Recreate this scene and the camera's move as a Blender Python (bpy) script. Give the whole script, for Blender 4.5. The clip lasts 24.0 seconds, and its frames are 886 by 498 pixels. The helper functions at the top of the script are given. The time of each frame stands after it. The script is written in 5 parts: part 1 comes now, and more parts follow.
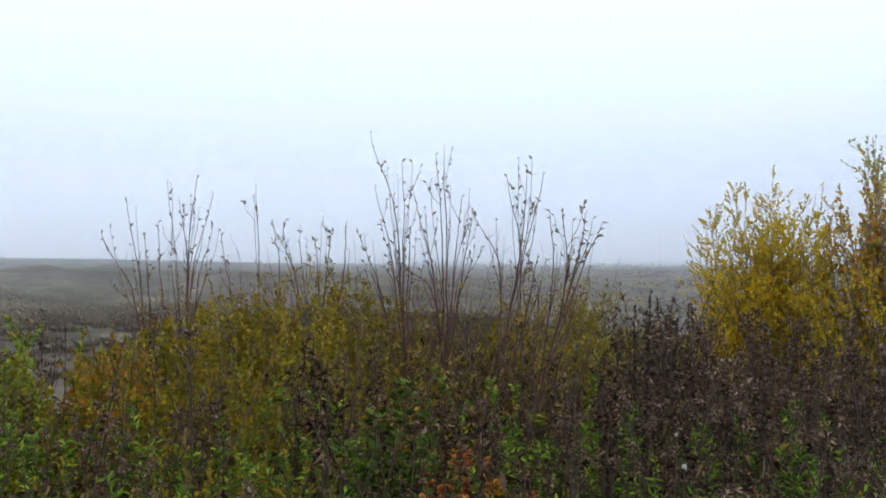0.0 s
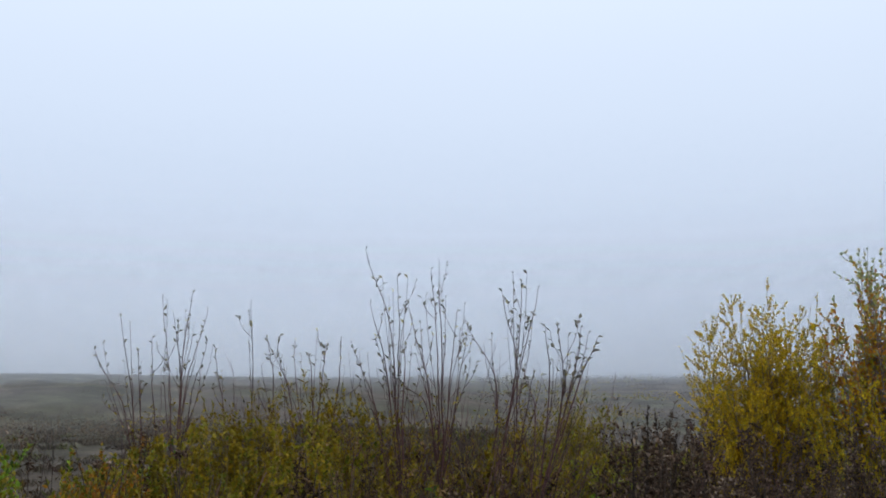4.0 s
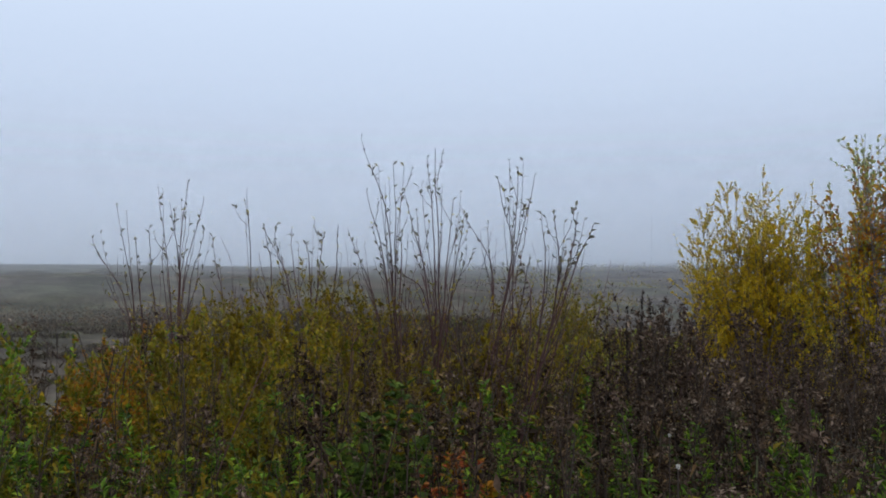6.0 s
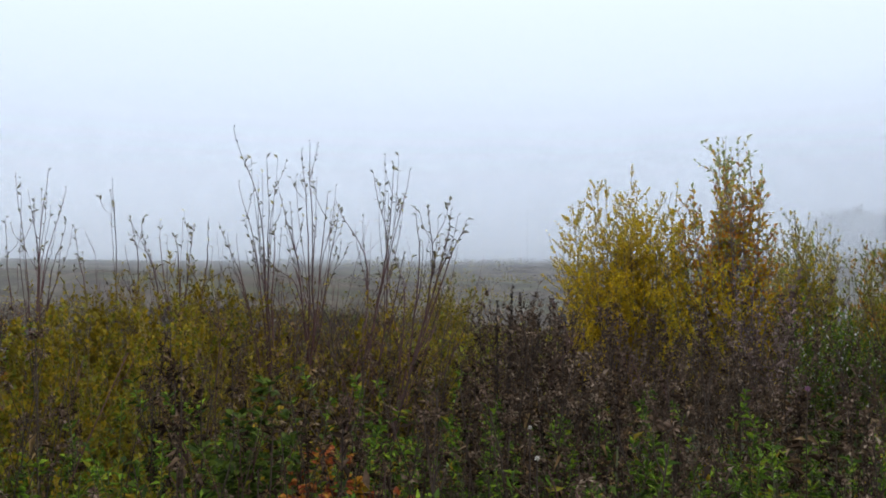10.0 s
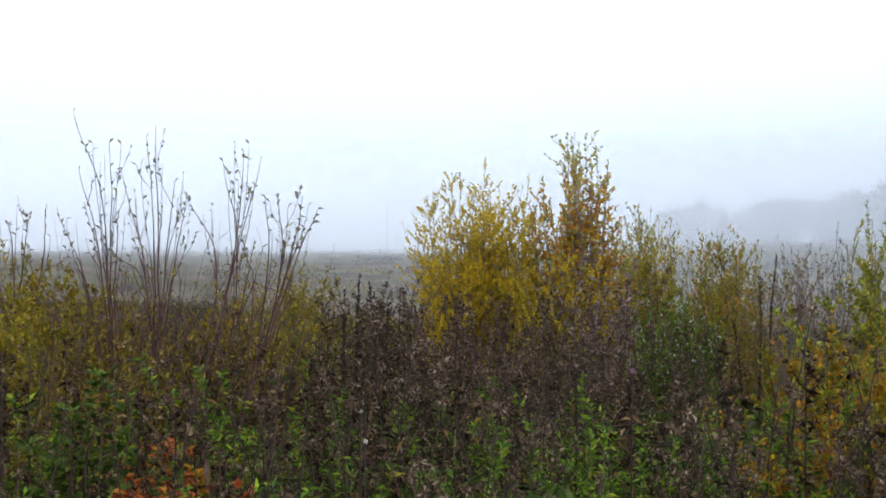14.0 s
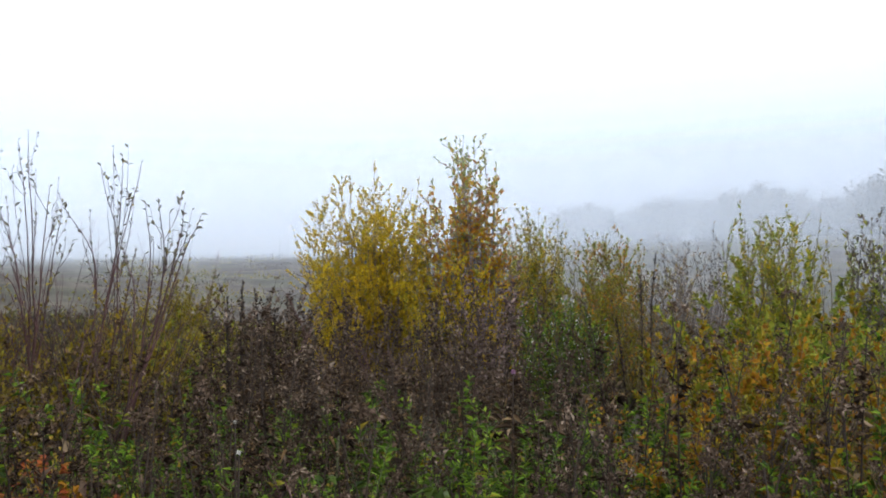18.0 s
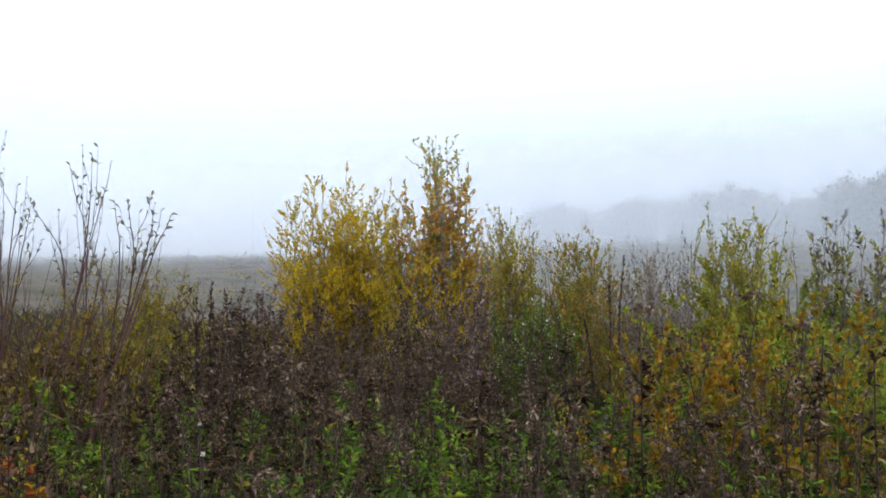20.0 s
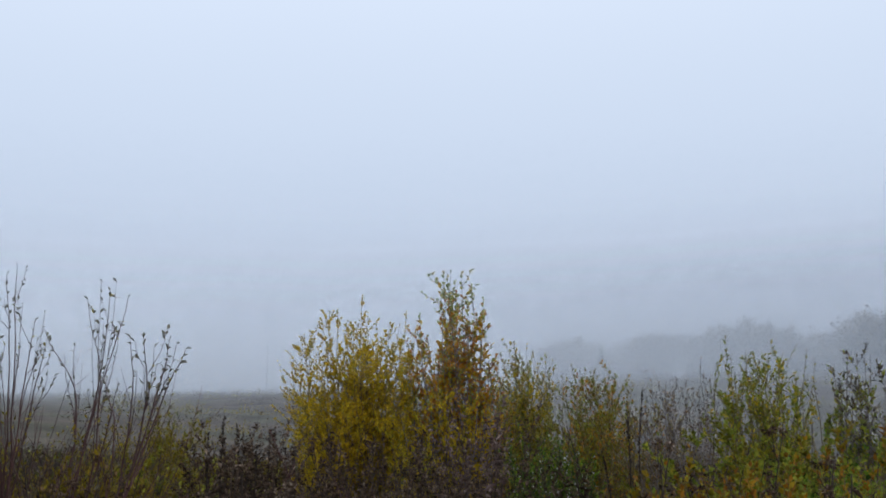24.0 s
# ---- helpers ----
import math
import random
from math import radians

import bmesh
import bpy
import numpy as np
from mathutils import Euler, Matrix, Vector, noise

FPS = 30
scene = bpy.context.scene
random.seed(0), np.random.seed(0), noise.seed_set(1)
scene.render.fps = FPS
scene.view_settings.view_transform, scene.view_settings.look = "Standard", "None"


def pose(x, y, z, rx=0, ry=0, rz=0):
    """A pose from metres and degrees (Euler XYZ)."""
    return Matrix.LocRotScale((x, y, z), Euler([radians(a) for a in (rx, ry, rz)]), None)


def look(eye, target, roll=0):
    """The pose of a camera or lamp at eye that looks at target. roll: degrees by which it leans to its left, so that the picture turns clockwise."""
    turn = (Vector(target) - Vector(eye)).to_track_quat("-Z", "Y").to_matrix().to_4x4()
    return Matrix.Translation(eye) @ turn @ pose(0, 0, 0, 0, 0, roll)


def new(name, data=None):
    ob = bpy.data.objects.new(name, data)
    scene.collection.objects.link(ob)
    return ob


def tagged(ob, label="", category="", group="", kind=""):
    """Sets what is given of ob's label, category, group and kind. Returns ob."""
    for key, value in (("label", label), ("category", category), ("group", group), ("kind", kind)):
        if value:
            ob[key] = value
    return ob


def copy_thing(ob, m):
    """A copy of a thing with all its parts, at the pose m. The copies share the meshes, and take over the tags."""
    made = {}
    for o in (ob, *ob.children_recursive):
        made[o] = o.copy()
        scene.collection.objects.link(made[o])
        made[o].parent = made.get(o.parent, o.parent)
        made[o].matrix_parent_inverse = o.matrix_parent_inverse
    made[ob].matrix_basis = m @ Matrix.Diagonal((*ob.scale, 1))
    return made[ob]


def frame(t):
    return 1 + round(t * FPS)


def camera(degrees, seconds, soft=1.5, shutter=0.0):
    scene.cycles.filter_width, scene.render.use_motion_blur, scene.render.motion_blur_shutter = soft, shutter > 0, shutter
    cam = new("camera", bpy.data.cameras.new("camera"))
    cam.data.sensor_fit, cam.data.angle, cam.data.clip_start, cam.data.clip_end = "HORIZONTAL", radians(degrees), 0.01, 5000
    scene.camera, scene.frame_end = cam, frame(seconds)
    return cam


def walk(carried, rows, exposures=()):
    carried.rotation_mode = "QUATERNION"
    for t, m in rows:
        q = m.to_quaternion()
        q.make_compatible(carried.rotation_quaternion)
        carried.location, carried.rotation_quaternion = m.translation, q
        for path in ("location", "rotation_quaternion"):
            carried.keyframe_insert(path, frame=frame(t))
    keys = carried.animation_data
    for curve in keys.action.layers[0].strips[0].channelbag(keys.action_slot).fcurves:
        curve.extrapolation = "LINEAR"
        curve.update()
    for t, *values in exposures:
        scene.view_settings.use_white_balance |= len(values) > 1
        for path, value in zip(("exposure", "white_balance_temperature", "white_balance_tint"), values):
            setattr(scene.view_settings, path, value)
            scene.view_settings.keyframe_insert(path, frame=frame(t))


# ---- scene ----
cam = camera(50.49, 24.0, soft=1.8, shutter=0.4)
EYE = 1.6  # height of the lens over the meadow


def held(t, x, y, z, yaw, pitch, roll):
    """A row of the walk: the place of the lens, its yaw to the left, its pitch up and its lean, in degrees."""
    return t, pose(x, y, EYE + z, 0, 0, yaw) @ pose(0, 0, 0, 90 + pitch) @ pose(0, 0, 0, 0, 0, roll)


PATH = [
    (0, 0.018, 0.405, 0.002, 0.00, 0.90, 0.41), (0.5, 0.016, 0.400, 0.003, -0.37, 1.13, 0.36), (1, 0.017, 0.398, 0.002, -0.82, 0.77, 0.25),
    (1.5, 0.019, 0.400, 0.003, -0.87, 0.64, 0.17), (2, 0.022, 0.399, 0.004, -0.61, 0.80, 0.24), (2.2, 0.021, 0.398, 0.007, -0.52, 2.60, 0.23),
    (2.5, 0.021, 0.397, 0.014, -0.42, 7.70, 0.21), (2.7, 0.021, 0.397, 0.015, -0.36, 8.0, 0.20), (4.5, 0.026, 0.402, 0.017, -0.19, 7.69, 0.13),
    (5, 0.019, 0.400, 0.017, -0.19, 7.85, 0.16), (5.5, 0.013, 0.400, 0.020, -0.20, 7.67, 0.09), (5.7, 0.014, 0.401, 0.013, -0.3, 4.3, 0.0),
    (6, 0.017, 0.403, 0.004, -0.50, 1.03, -0.12), (6.5, 0.022, 0.402, 0.003, -0.80, 0.85, -0.08), (7, 0.023, 0.406, 0.002, -0.81, 0.68, -0.14),
    (7.5, 0.023, 0.411, 0.000, -0.82, 0.54, -0.20), (8, 0.023, 0.418, 0.000, -0.88, 0.61, -0.07), (8.5, 0.026, 0.421, 0.000, -1.54, 0.65, -0.04),
    (8.7, 0.036, 0.423, -0.001, -4.0, 0.63, -0.04), (9, 0.054, 0.426, -0.002, -7.48, 0.58, -0.03), (9.5, 0.048, 0.419, 0.001, -7.64, 0.66, 0.19),
    (11.5, 0.067, 0.426, 0.000, -8.95, 0.88, -0.05), (12, 0.078, 0.440, 0.001, -8.11, 0.29, 0.46), (12.2, 0.083, 0.43, -0.001, -9.4, 0.2, 0.55),
    (12.5, 0.092, 0.408, -0.005, -14.48, 0.04, 0.70), (13, 0.085, 0.392, -0.008, -14.53, -0.27, 0.57), (13.5, 0.100, 0.391, -0.014, -15.44, -0.24, 0.32),
    (14, 0.103, 0.392, -0.011, -16.38, 0.27, 0.35), (14.5, 0.102, 0.392, -0.010, -16.30, 0.37, 0.07), (15, 0.111, 0.387, -0.008, -16.96, 0.36, -0.33),
    (15.5, 0.121, 0.378, -0.007, -19.58, 0.54, -0.08), (16, 0.120, 0.377, -0.007, -19.26, 0.66, -0.29), (16.5, 0.121, 0.377, -0.008, -19.22, 0.48, -0.23),
    (17, 0.124, 0.380, -0.009, -19.20, 0.43, -0.21), (17.5, 0.134, 0.381, -0.008, -20.98, 0.46, -0.45), (19.5, 0.152, 0.338, 0.004, -24.35, 0.29, -0.42),
    (20, 0.151, 0.338, 0.004, -24.37, 0.36, -0.41), (20.3, 0.151, 0.340, 0.000, -24.2, 1.6, -0.33), (20.5, 0.152, 0.342, -0.005, -24.08, 8.33, -0.24),
    (20.7, 0.150, 0.343, 0.000, -24.2, 9.5, -0.2), (21, 0.147, 0.344, 0.004, -24.35, 9.77, -0.16), (21.5, 0.142, 0.342, 0.005, -24.29, 9.74, -0.08),
    (22, 0.143, 0.337, -0.001, -23.77, 9.38, 0.00), (22.5, 0.148, 0.341, -0.003, -23.72, 9.11, -0.18), (23, 0.141, 0.339, 0.002, -23.70, 8.95, -0.13),
    (23.5, 0.143, 0.342, 0.002, -23.64, 8.98, -0.29), (24, 0.152, 0.343, -0.005, -23.52, 8.60, -0.42)]
EXPOSURES = [(0, -0.12, 5860, 10), (2.2, -0.12, 5860, 10), (3.2, -0.61, 5850, 10), (5.6, -0.62, 5830, 10), (6.0, -0.68, 5720, 10), (6.7, -0.28, 5990, 10), (9, -0.29, 5970, 10), (12.2, -0.29, 5950, 10),
             (12.9, 0.1, 5950, 10), (20.2, 0.12, 5950, 10), (20.9, -0.6, 5900, 10), (21.8, -0.74, 5810, 10), (24, -0.75, 5800, 10)]
walk(cam, [held(*row) for row in PATH], EXPOSURES)

# ---- sky and light: thick autumn fog under an overcast sky ----


def node(tree, kind, links=(), **values):
    n = tree.nodes.new(kind)
    for key, value in values.items():
        if key.startswith("in_"):
            n.inputs[int(key[3:])].default_value = value
        else:
            setattr(n, key, value)
    for slot, source in links:
        tree.links.new(source, n.inputs[slot])
    return n


def ramp(tree, source, stops, interpolation="LINEAR"):
    n = tree.nodes.new("ShaderNodeValToRGB")
    n.color_ramp.interpolation = interpolation
    while len(n.color_ramp.elements) < len(stops):
        n.color_ramp.elements.new(0.5)
    for e, (at, colour) in zip(n.color_ramp.elements, stops):
        e.position = at
        e.color = (*colour, 1) if len(colour) == 3 else colour
    if source is not None:
        tree.links.new(source, n.inputs[0])
    return n


world = bpy.data.worlds.new("overcast_sky")
scene.world = world
scene.cycles.transparent_max_bounces = 40  # the fog is many thin veils
world.use_nodes = True
wt = world.node_tree
wt.nodes.clear()
coords = node(wt, "ShaderNodeTexCoord")
apart = node(wt, "ShaderNodeSeparateXYZ", [(0, coords.outputs["Generated"])])
SKY_STOPS = [(0.0, (0.10, 0.106, 0.118)), (0.022, (0.25, 0.264, 0.288)), (0.045, (0.375, 0.396, 0.437)), (0.07, (0.43, 0.457, 0.51)), (0.16, (0.494, 0.53, 0.585)),
             (0.27, (0.546, 0.59, 0.645)), (0.45, (0.659, 0.69, 0.735)), (1.0, (0.824, 0.84, 0.87))]
grade = ramp(wt, apart.outputs[2], SKY_STOPS, "B_SPLINE")
fog_sky = node(wt, "ShaderNodeBackground", [(0, grade.outputs[0])], in_1=2.0)
blue = node(wt, "ShaderNodeTexSky", sky_type="NISHITA", sun_disc=False, sun_elevation=radians(32), sun_rotation=radians(150))
thin = node(wt, "ShaderNodeBackground", [(0, blue.outputs[0])], in_1=0.004)
both = node(wt, "ShaderNodeAddShader", [(0, fog_sky.outputs[0]), (1, thin.outputs[0])])
node(wt, "ShaderNodeOutputWorld", [(0, both.outputs[0])])

sun = new("sun", bpy.data.lights.new("sun", "SUN"))
sun.data.energy, sun.data.angle, sun.data.color = 1.75, radians(60), (1.0, 0.945, 0.84)
sun.matrix_world = look((6, -10, 8), (0, 0, 0))

# ---- materials ----


def leaf_material(name, stops, rough=0.6, through_light=0.35, gloss=0.1):
    """Leaves: a colour for each leaf from a ramp, blotched, with light coming through."""
    m = bpy.data.materials.new(name)
    m.use_nodes = True
    t = m.node_tree
    t.nodes.clear()
    geo = node(t, "ShaderNodeNewGeometry")
    info = node(t, "ShaderNodeObjectInfo")
    shift = node(t, "ShaderNodeMath", [(0, info.outputs["Random"])], operation="MULTIPLY_ADD", in_1=0.24, in_2=-0.12)
    pick = node(t, "ShaderNodeMath", [(0, geo.outputs["Random Per Island"]), (1, shift.outputs[0])], operation="ADD", use_clamp=True)
    cols = ramp(t, pick.outputs[0], stops)
    coord = node(t, "ShaderNodeTexCoord")
    noise_a = node(t, "ShaderNodeTexNoise", [(0, coord.outputs["Object"])], in_2=70.0, in_3=3.0)
    noise_b = node(t, "ShaderNodeTexNoise", [(0, coord.outputs["Object"])], in_2=5.0, in_3=2.0)
    blot = ramp(t, noise_a.outputs[0], [(0.3, (0.72, 0.66, 0.6)), (0.62, (1.12, 1.1, 1.05))])
    patch = ramp(t, noise_b.outputs[0], [(0.3, (0.72, 0.74, 0.7)), (0.7, (1.15, 1.12, 1.1))])
    mul = node(t, "ShaderNodeMix", data_type="RGBA", blend_type="MULTIPLY")
    mul.inputs[0].default_value = 1.0
    t.links.new(cols.outputs[0], mul.inputs[6])
    t.links.new(blot.outputs[0], mul.inputs[7])
    mul2 = node(t, "ShaderNodeMix", data_type="RGBA", blend_type="MULTIPLY")
    mul2.inputs[0].default_value = 1.0
    t.links.new(mul.outputs[2], mul2.inputs[6])
    t.links.new(patch.outputs[0], mul2.inputs[7])
    bump = node(t, "ShaderNodeBump", [(2, noise_a.outputs[0])], in_0=0.25, in_1=0.01)
    skin = node(t, "ShaderNodeBsdfPrincipled")
    t.links.new(mul2.outputs[2], skin.inputs["Base Color"])
    t.links.new(bump.outputs[0], skin.inputs["Normal"])
    skin.inputs["Roughness"].default_value = rough
    skin.inputs["Specular IOR Level"].default_value = gloss
    glow = node(t, "ShaderNodeBsdfTranslucent")
    t.links.new(mul2.outputs[2], glow.inputs[0])
    mix = node(t, "ShaderNodeMixShader", [(1, skin.outputs[0]), (2, glow.outputs[0])], in_0=through_light)
    node(t, "ShaderNodeOutputMaterial", [(0, mix.outputs[0])])
    return m


def bark_material(name, dark, light, rough=0.8):
    m = bpy.data.materials.new(name)
    m.use_nodes = True
    t = m.node_tree
    skin = t.nodes["Principled BSDF"]
    coord = node(t, "ShaderNodeTexCoord")
    info = node(t, "ShaderNodeObjectInfo")
    stretch = node(t, "ShaderNodeMapping", [(0, coord.outputs["Object"])])
    stretch.inputs["Scale"].default_value = (60, 60, 9)
    fine = node(t, "ShaderNodeTexNoise", [(0, stretch.outputs[0])], in_2=2.0, in_3=4.0)
    broad = node(t, "ShaderNodeTexNoise", [(0, coord.outputs["Object"])], in_2=2.5, in_3=2.0)
    add = node(t, "ShaderNodeMath", [(0, fine.outputs[0]), (1, broad.outputs[0])], operation="ADD")
    move = node(t, "ShaderNodeMath", [(0, info.outputs["Random"]), (2, add.outputs[0])], operation="MULTIPLY_ADD", in_1=0.5)
    cols = ramp(t, None, [(0.25, dark), (0.8, light)])
    half = node(t, "ShaderNodeMath", [(0, move.outputs[0])], operation="MULTIPLY", in_1=0.44)
    t.links.new(half.outputs[0], cols.inputs[0])
    t.links.new(cols.outputs[0], skin.inputs["Base Color"])
    bump = node(t, "ShaderNodeBump", [(2, fine.outputs[0])], in_0=0.4, in_1=0.01)
    t.links.new(bump.outputs[0], skin.inputs["Normal"])
    skin.inputs["Roughness"].default_value = rough
    skin.inputs["Specular IOR Level"].default_value = 0.25
    return m


YELLOW = leaf_material("yellow_willow_leaf", [(0, (0.40, 0.26, 0.014)), (0.25, (0.62, 0.46, 0.018)), (0.55, (0.76, 0.6, 0.024)), (0.8, (0.74, 0.49, 0.02)), (1, (0.50, 0.47, 0.035))], through_light=0.6)
GOLD = leaf_material("dull_gold_leaf", [(0, (0.16, 0.11, 0.01)), (0.4, (0.24, 0.17, 0.01)), (0.8, (0.33, 0.23, 0.012)), (1, (0.2, 0.19, 0.014))])
OLIVE = leaf_material("olive_leaf", [(0, (0.14, 0.11, 0.017)), (0.4, (0.225, 0.178, 0.019)), (0.75, (0.3, 0.24, 0.021)), (1, (0.21, 0.22, 0.022))])
FRESH = leaf_material("pale_lime_leaf", [(0, (0.15, 0.19, 0.03)), (0.4, (0.25, 0.3, 0.038)), (0.75, (0.36, 0.37, 0.045)), (1, (0.44, 0.36, 0.04))], through_light=0.45)
LIME = leaf_material("yellow_green_leaf", [(0, (0.07, 0.085, 0.01)), (0.35, (0.14, 0.15, 0.012)), (0.7, (0.21, 0.20, 0.013)), (0.9, (0.28, 0.22, 0.014)), (1, (0.16, 0.10, 0.012))])
ORANGE = leaf_material("orange_leaf", [(0, (0.2, 0.085, 0.014)), (0.35, (0.32, 0.14, 0.014)), (0.65, (0.39, 0.195, 0.014)), (0.85, (0.36, 0.25, 0.016)), (1, (0.22, 0.19, 0.016))])
RED = leaf_material("red_leaf", [(0, (0.18, 0.045, 0.02)), (0.4, (0.34, 0.08, 0.026)), (0.7, (0.4, 0.14, 0.03)), (1, (0.34, 0.2, 0.03))])
POPLAR = leaf_material("poplar_leaf", [(0, (0.22, 0.28, 0.11)), (0.3, (0.38, 0.44, 0.18)), (0.6, (0.50, 0.54, 0.21)), (0.88, (0.62, 0.48, 0.10)), (1, (0.34, 0.22, 0.05))], through_light=0.58)
RUSSET = leaf_material("russet_leaf", [(0, (0.32, 0.13, 0.02)), (0.4, (0.54, 0.23, 0.03)), (0.75, (0.6, 0.31, 0.035)), (1, (0.5, 0.36, 0.05))], through_light=0.58)
GREEN = leaf_material("green_herb_leaf", [(0, (0.026, 0.05, 0.01)), (0.35, (0.08, 0.15, 0.015)), (0.7, (0.175, 0.3, 0.024)), (0.92, (0.28, 0.39, 0.03)), (1, (0.27, 0.21, 0.028))])
DEEP = leaf_material("dark_green_leaf", [(0, (0.02, 0.036, 0.006)), (0.5, (0.045, 0.078, 0.011)), (1, (0.11, 0.155, 0.02))])
DEAD = leaf_material("withered_leaf", [(0, (0.026, 0.017, 0.012)), (0.4, (0.1, 0.064, 0.036)), (0.75, (0.2, 0.13, 0.066)), (1, (0.29, 0.195, 0.095))], rough=0.8, through_light=0.15, gloss=0.05)
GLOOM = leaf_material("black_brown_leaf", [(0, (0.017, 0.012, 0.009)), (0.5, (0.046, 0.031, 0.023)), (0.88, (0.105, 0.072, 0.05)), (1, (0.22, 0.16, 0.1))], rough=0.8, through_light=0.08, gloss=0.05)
TAN = leaf_material("dry_twig_leaf", [(0, (0.05, 0.042, 0.034)), (0.4, (0.10, 0.088, 0.065)), (0.75, (0.17, 0.155, 0.10)), (1, (0.27, 0.25, 0.17))], rough=0.7, through_light=0.25)
FLUFF = leaf_material("seed_fluff", [(0, (0.036, 0.025, 0.018)), (0.5, (0.12, 0.084, 0.062)), (0.85, (0.2, 0.145, 0.112)), (1, (0.34, 0.27, 0.21))], rough=0.95, through_light=0.25, gloss=0.0)
PLUME = leaf_material("pinkish_seed_plume", [(0, (0.13, 0.092, 0.083)), (0.5, (0.24, 0.175, 0.16)), (1, (0.38, 0.3, 0.275))], rough=0.95, through_light=0.3, gloss=0.0)
WHITE = leaf_material("white_down", [(0, (0.6, 0.58, 0.56)), (1, (0.8, 0.79, 0.78))], rough=0.95, through_light=0.4, gloss=0.0)
MAUVE = leaf_material("mauve_petal", [(0, (0.32, 0.16, 0.30)), (1, (0.48, 0.28, 0.44))], rough=0.8)
STRAW = leaf_material("dry_grass", [(0, (0.12, 0.10, 0.05)), (0.4, (0.20, 0.18, 0.07)), (0.7, (0.15, 0.20, 0.05)), (1, (0.30, 0.26, 0.13))], rough=0.7)
HEATH = leaf_material("faded_brush", [(0, (0.10, 0.084, 0.07)), (0.4, (0.15, 0.127, 0.105)), (0.75, (0.19, 0.165, 0.125)), (1, (0.14, 0.145, 0.085))], rough=0.9, through_light=0.2, gloss=0.0)
WOOD_FAR = leaf_material("far_tree_leaf", [(0, (0.12, 0.115, 0.075)), (0.5, (0.19, 0.165, 0.11)), (1, (0.28, 0.23, 0.14))], rough=0.9, through_light=0.2, gloss=0.0)
RED_BARK = bark_material("red_brown_bark", (0.024, 0.012, 0.011), (0.1, 0.046, 0.04))
GREY_BARK = bark_material("grey_bark", (0.07, 0.055, 0.05), (0.20, 0.17, 0.15))
OLIVE_BARK = bark_material("olive_bark", (0.06, 0.045, 0.018), (0.19, 0.14, 0.05))
DARK_STEM = bark_material("withered_stem", (0.011, 0.0075, 0.0055), (0.055, 0.036, 0.024))
GREEN_STEM = bark_material("green_stem", (0.035, 0.04, 0.016), (0.085, 0.09, 0.035))
POLE_WOOD = bark_material("weathered_pole", (0.07, 0.065, 0.06), (0.14, 0.13, 0.12))


def ground_material():
    m = bpy.data.materials.new("damp_meadow_soil")
    m.use_nodes = True
    t = m.node_tree
    skin = t.nodes["Principled BSDF"]
    coord = node(t, "ShaderNodeTexCoord")
    fine = node(t, "ShaderNodeTexNoise", [(0, coord.outputs["Object"])], in_2=9.0, in_3=6.0)
    broad = node(t, "ShaderNodeTexNoise", [(0, coord.outputs["Object"])], in_2=0.11, in_3=4.0)
    cols = ramp(t, broad.outputs[0], [(0.32, (0.075, 0.064, 0.053)), (0.46, (0.108, 0.092, 0.078)), (0.56, (0.083, 0.08, 0.056)), (0.7, (0.125, 0.107, 0.09))])
    rows = node(t, "ShaderNodeTexNoise", [(0, coord.outputs["Object"])], in_2=0.55, in_3=5.0)
    both_noises = node(t, "ShaderNodeMath", [(0, fine.outputs[0]), (2, rows.outputs[0])], operation="MULTIPLY_ADD", in_1=0.5)
    grain = ramp(t, both_noises.outputs[0], [(0.6, (0.6, 0.6, 0.58)), (0.75, (0.85, 0.84, 0.8)), (0.9, (1.2, 1.18, 1.1))])
    mul = node(t, "ShaderNodeMix", data_type="RGBA", blend_type="MULTIPLY")
    mul.inputs[0].default_value = 1.0
    t.links.new(cols.outputs[0], mul.inputs[6])
    t.links.new(grain.outputs[0], mul.inputs[7])
    t.links.new(mul.outputs[2], skin.inputs["Base Color"])
    bump = node(t, "ShaderNodeBump", [(2, fine.outputs[0])], in_0=0.3, in_1=0.03)
    t.links.new(bump.outputs[0], skin.inputs["Normal"])
    skin.inputs["Roughness"].default_value = 1.0
    skin.inputs["Specular IOR Level"].default_value = 0.0
    return m


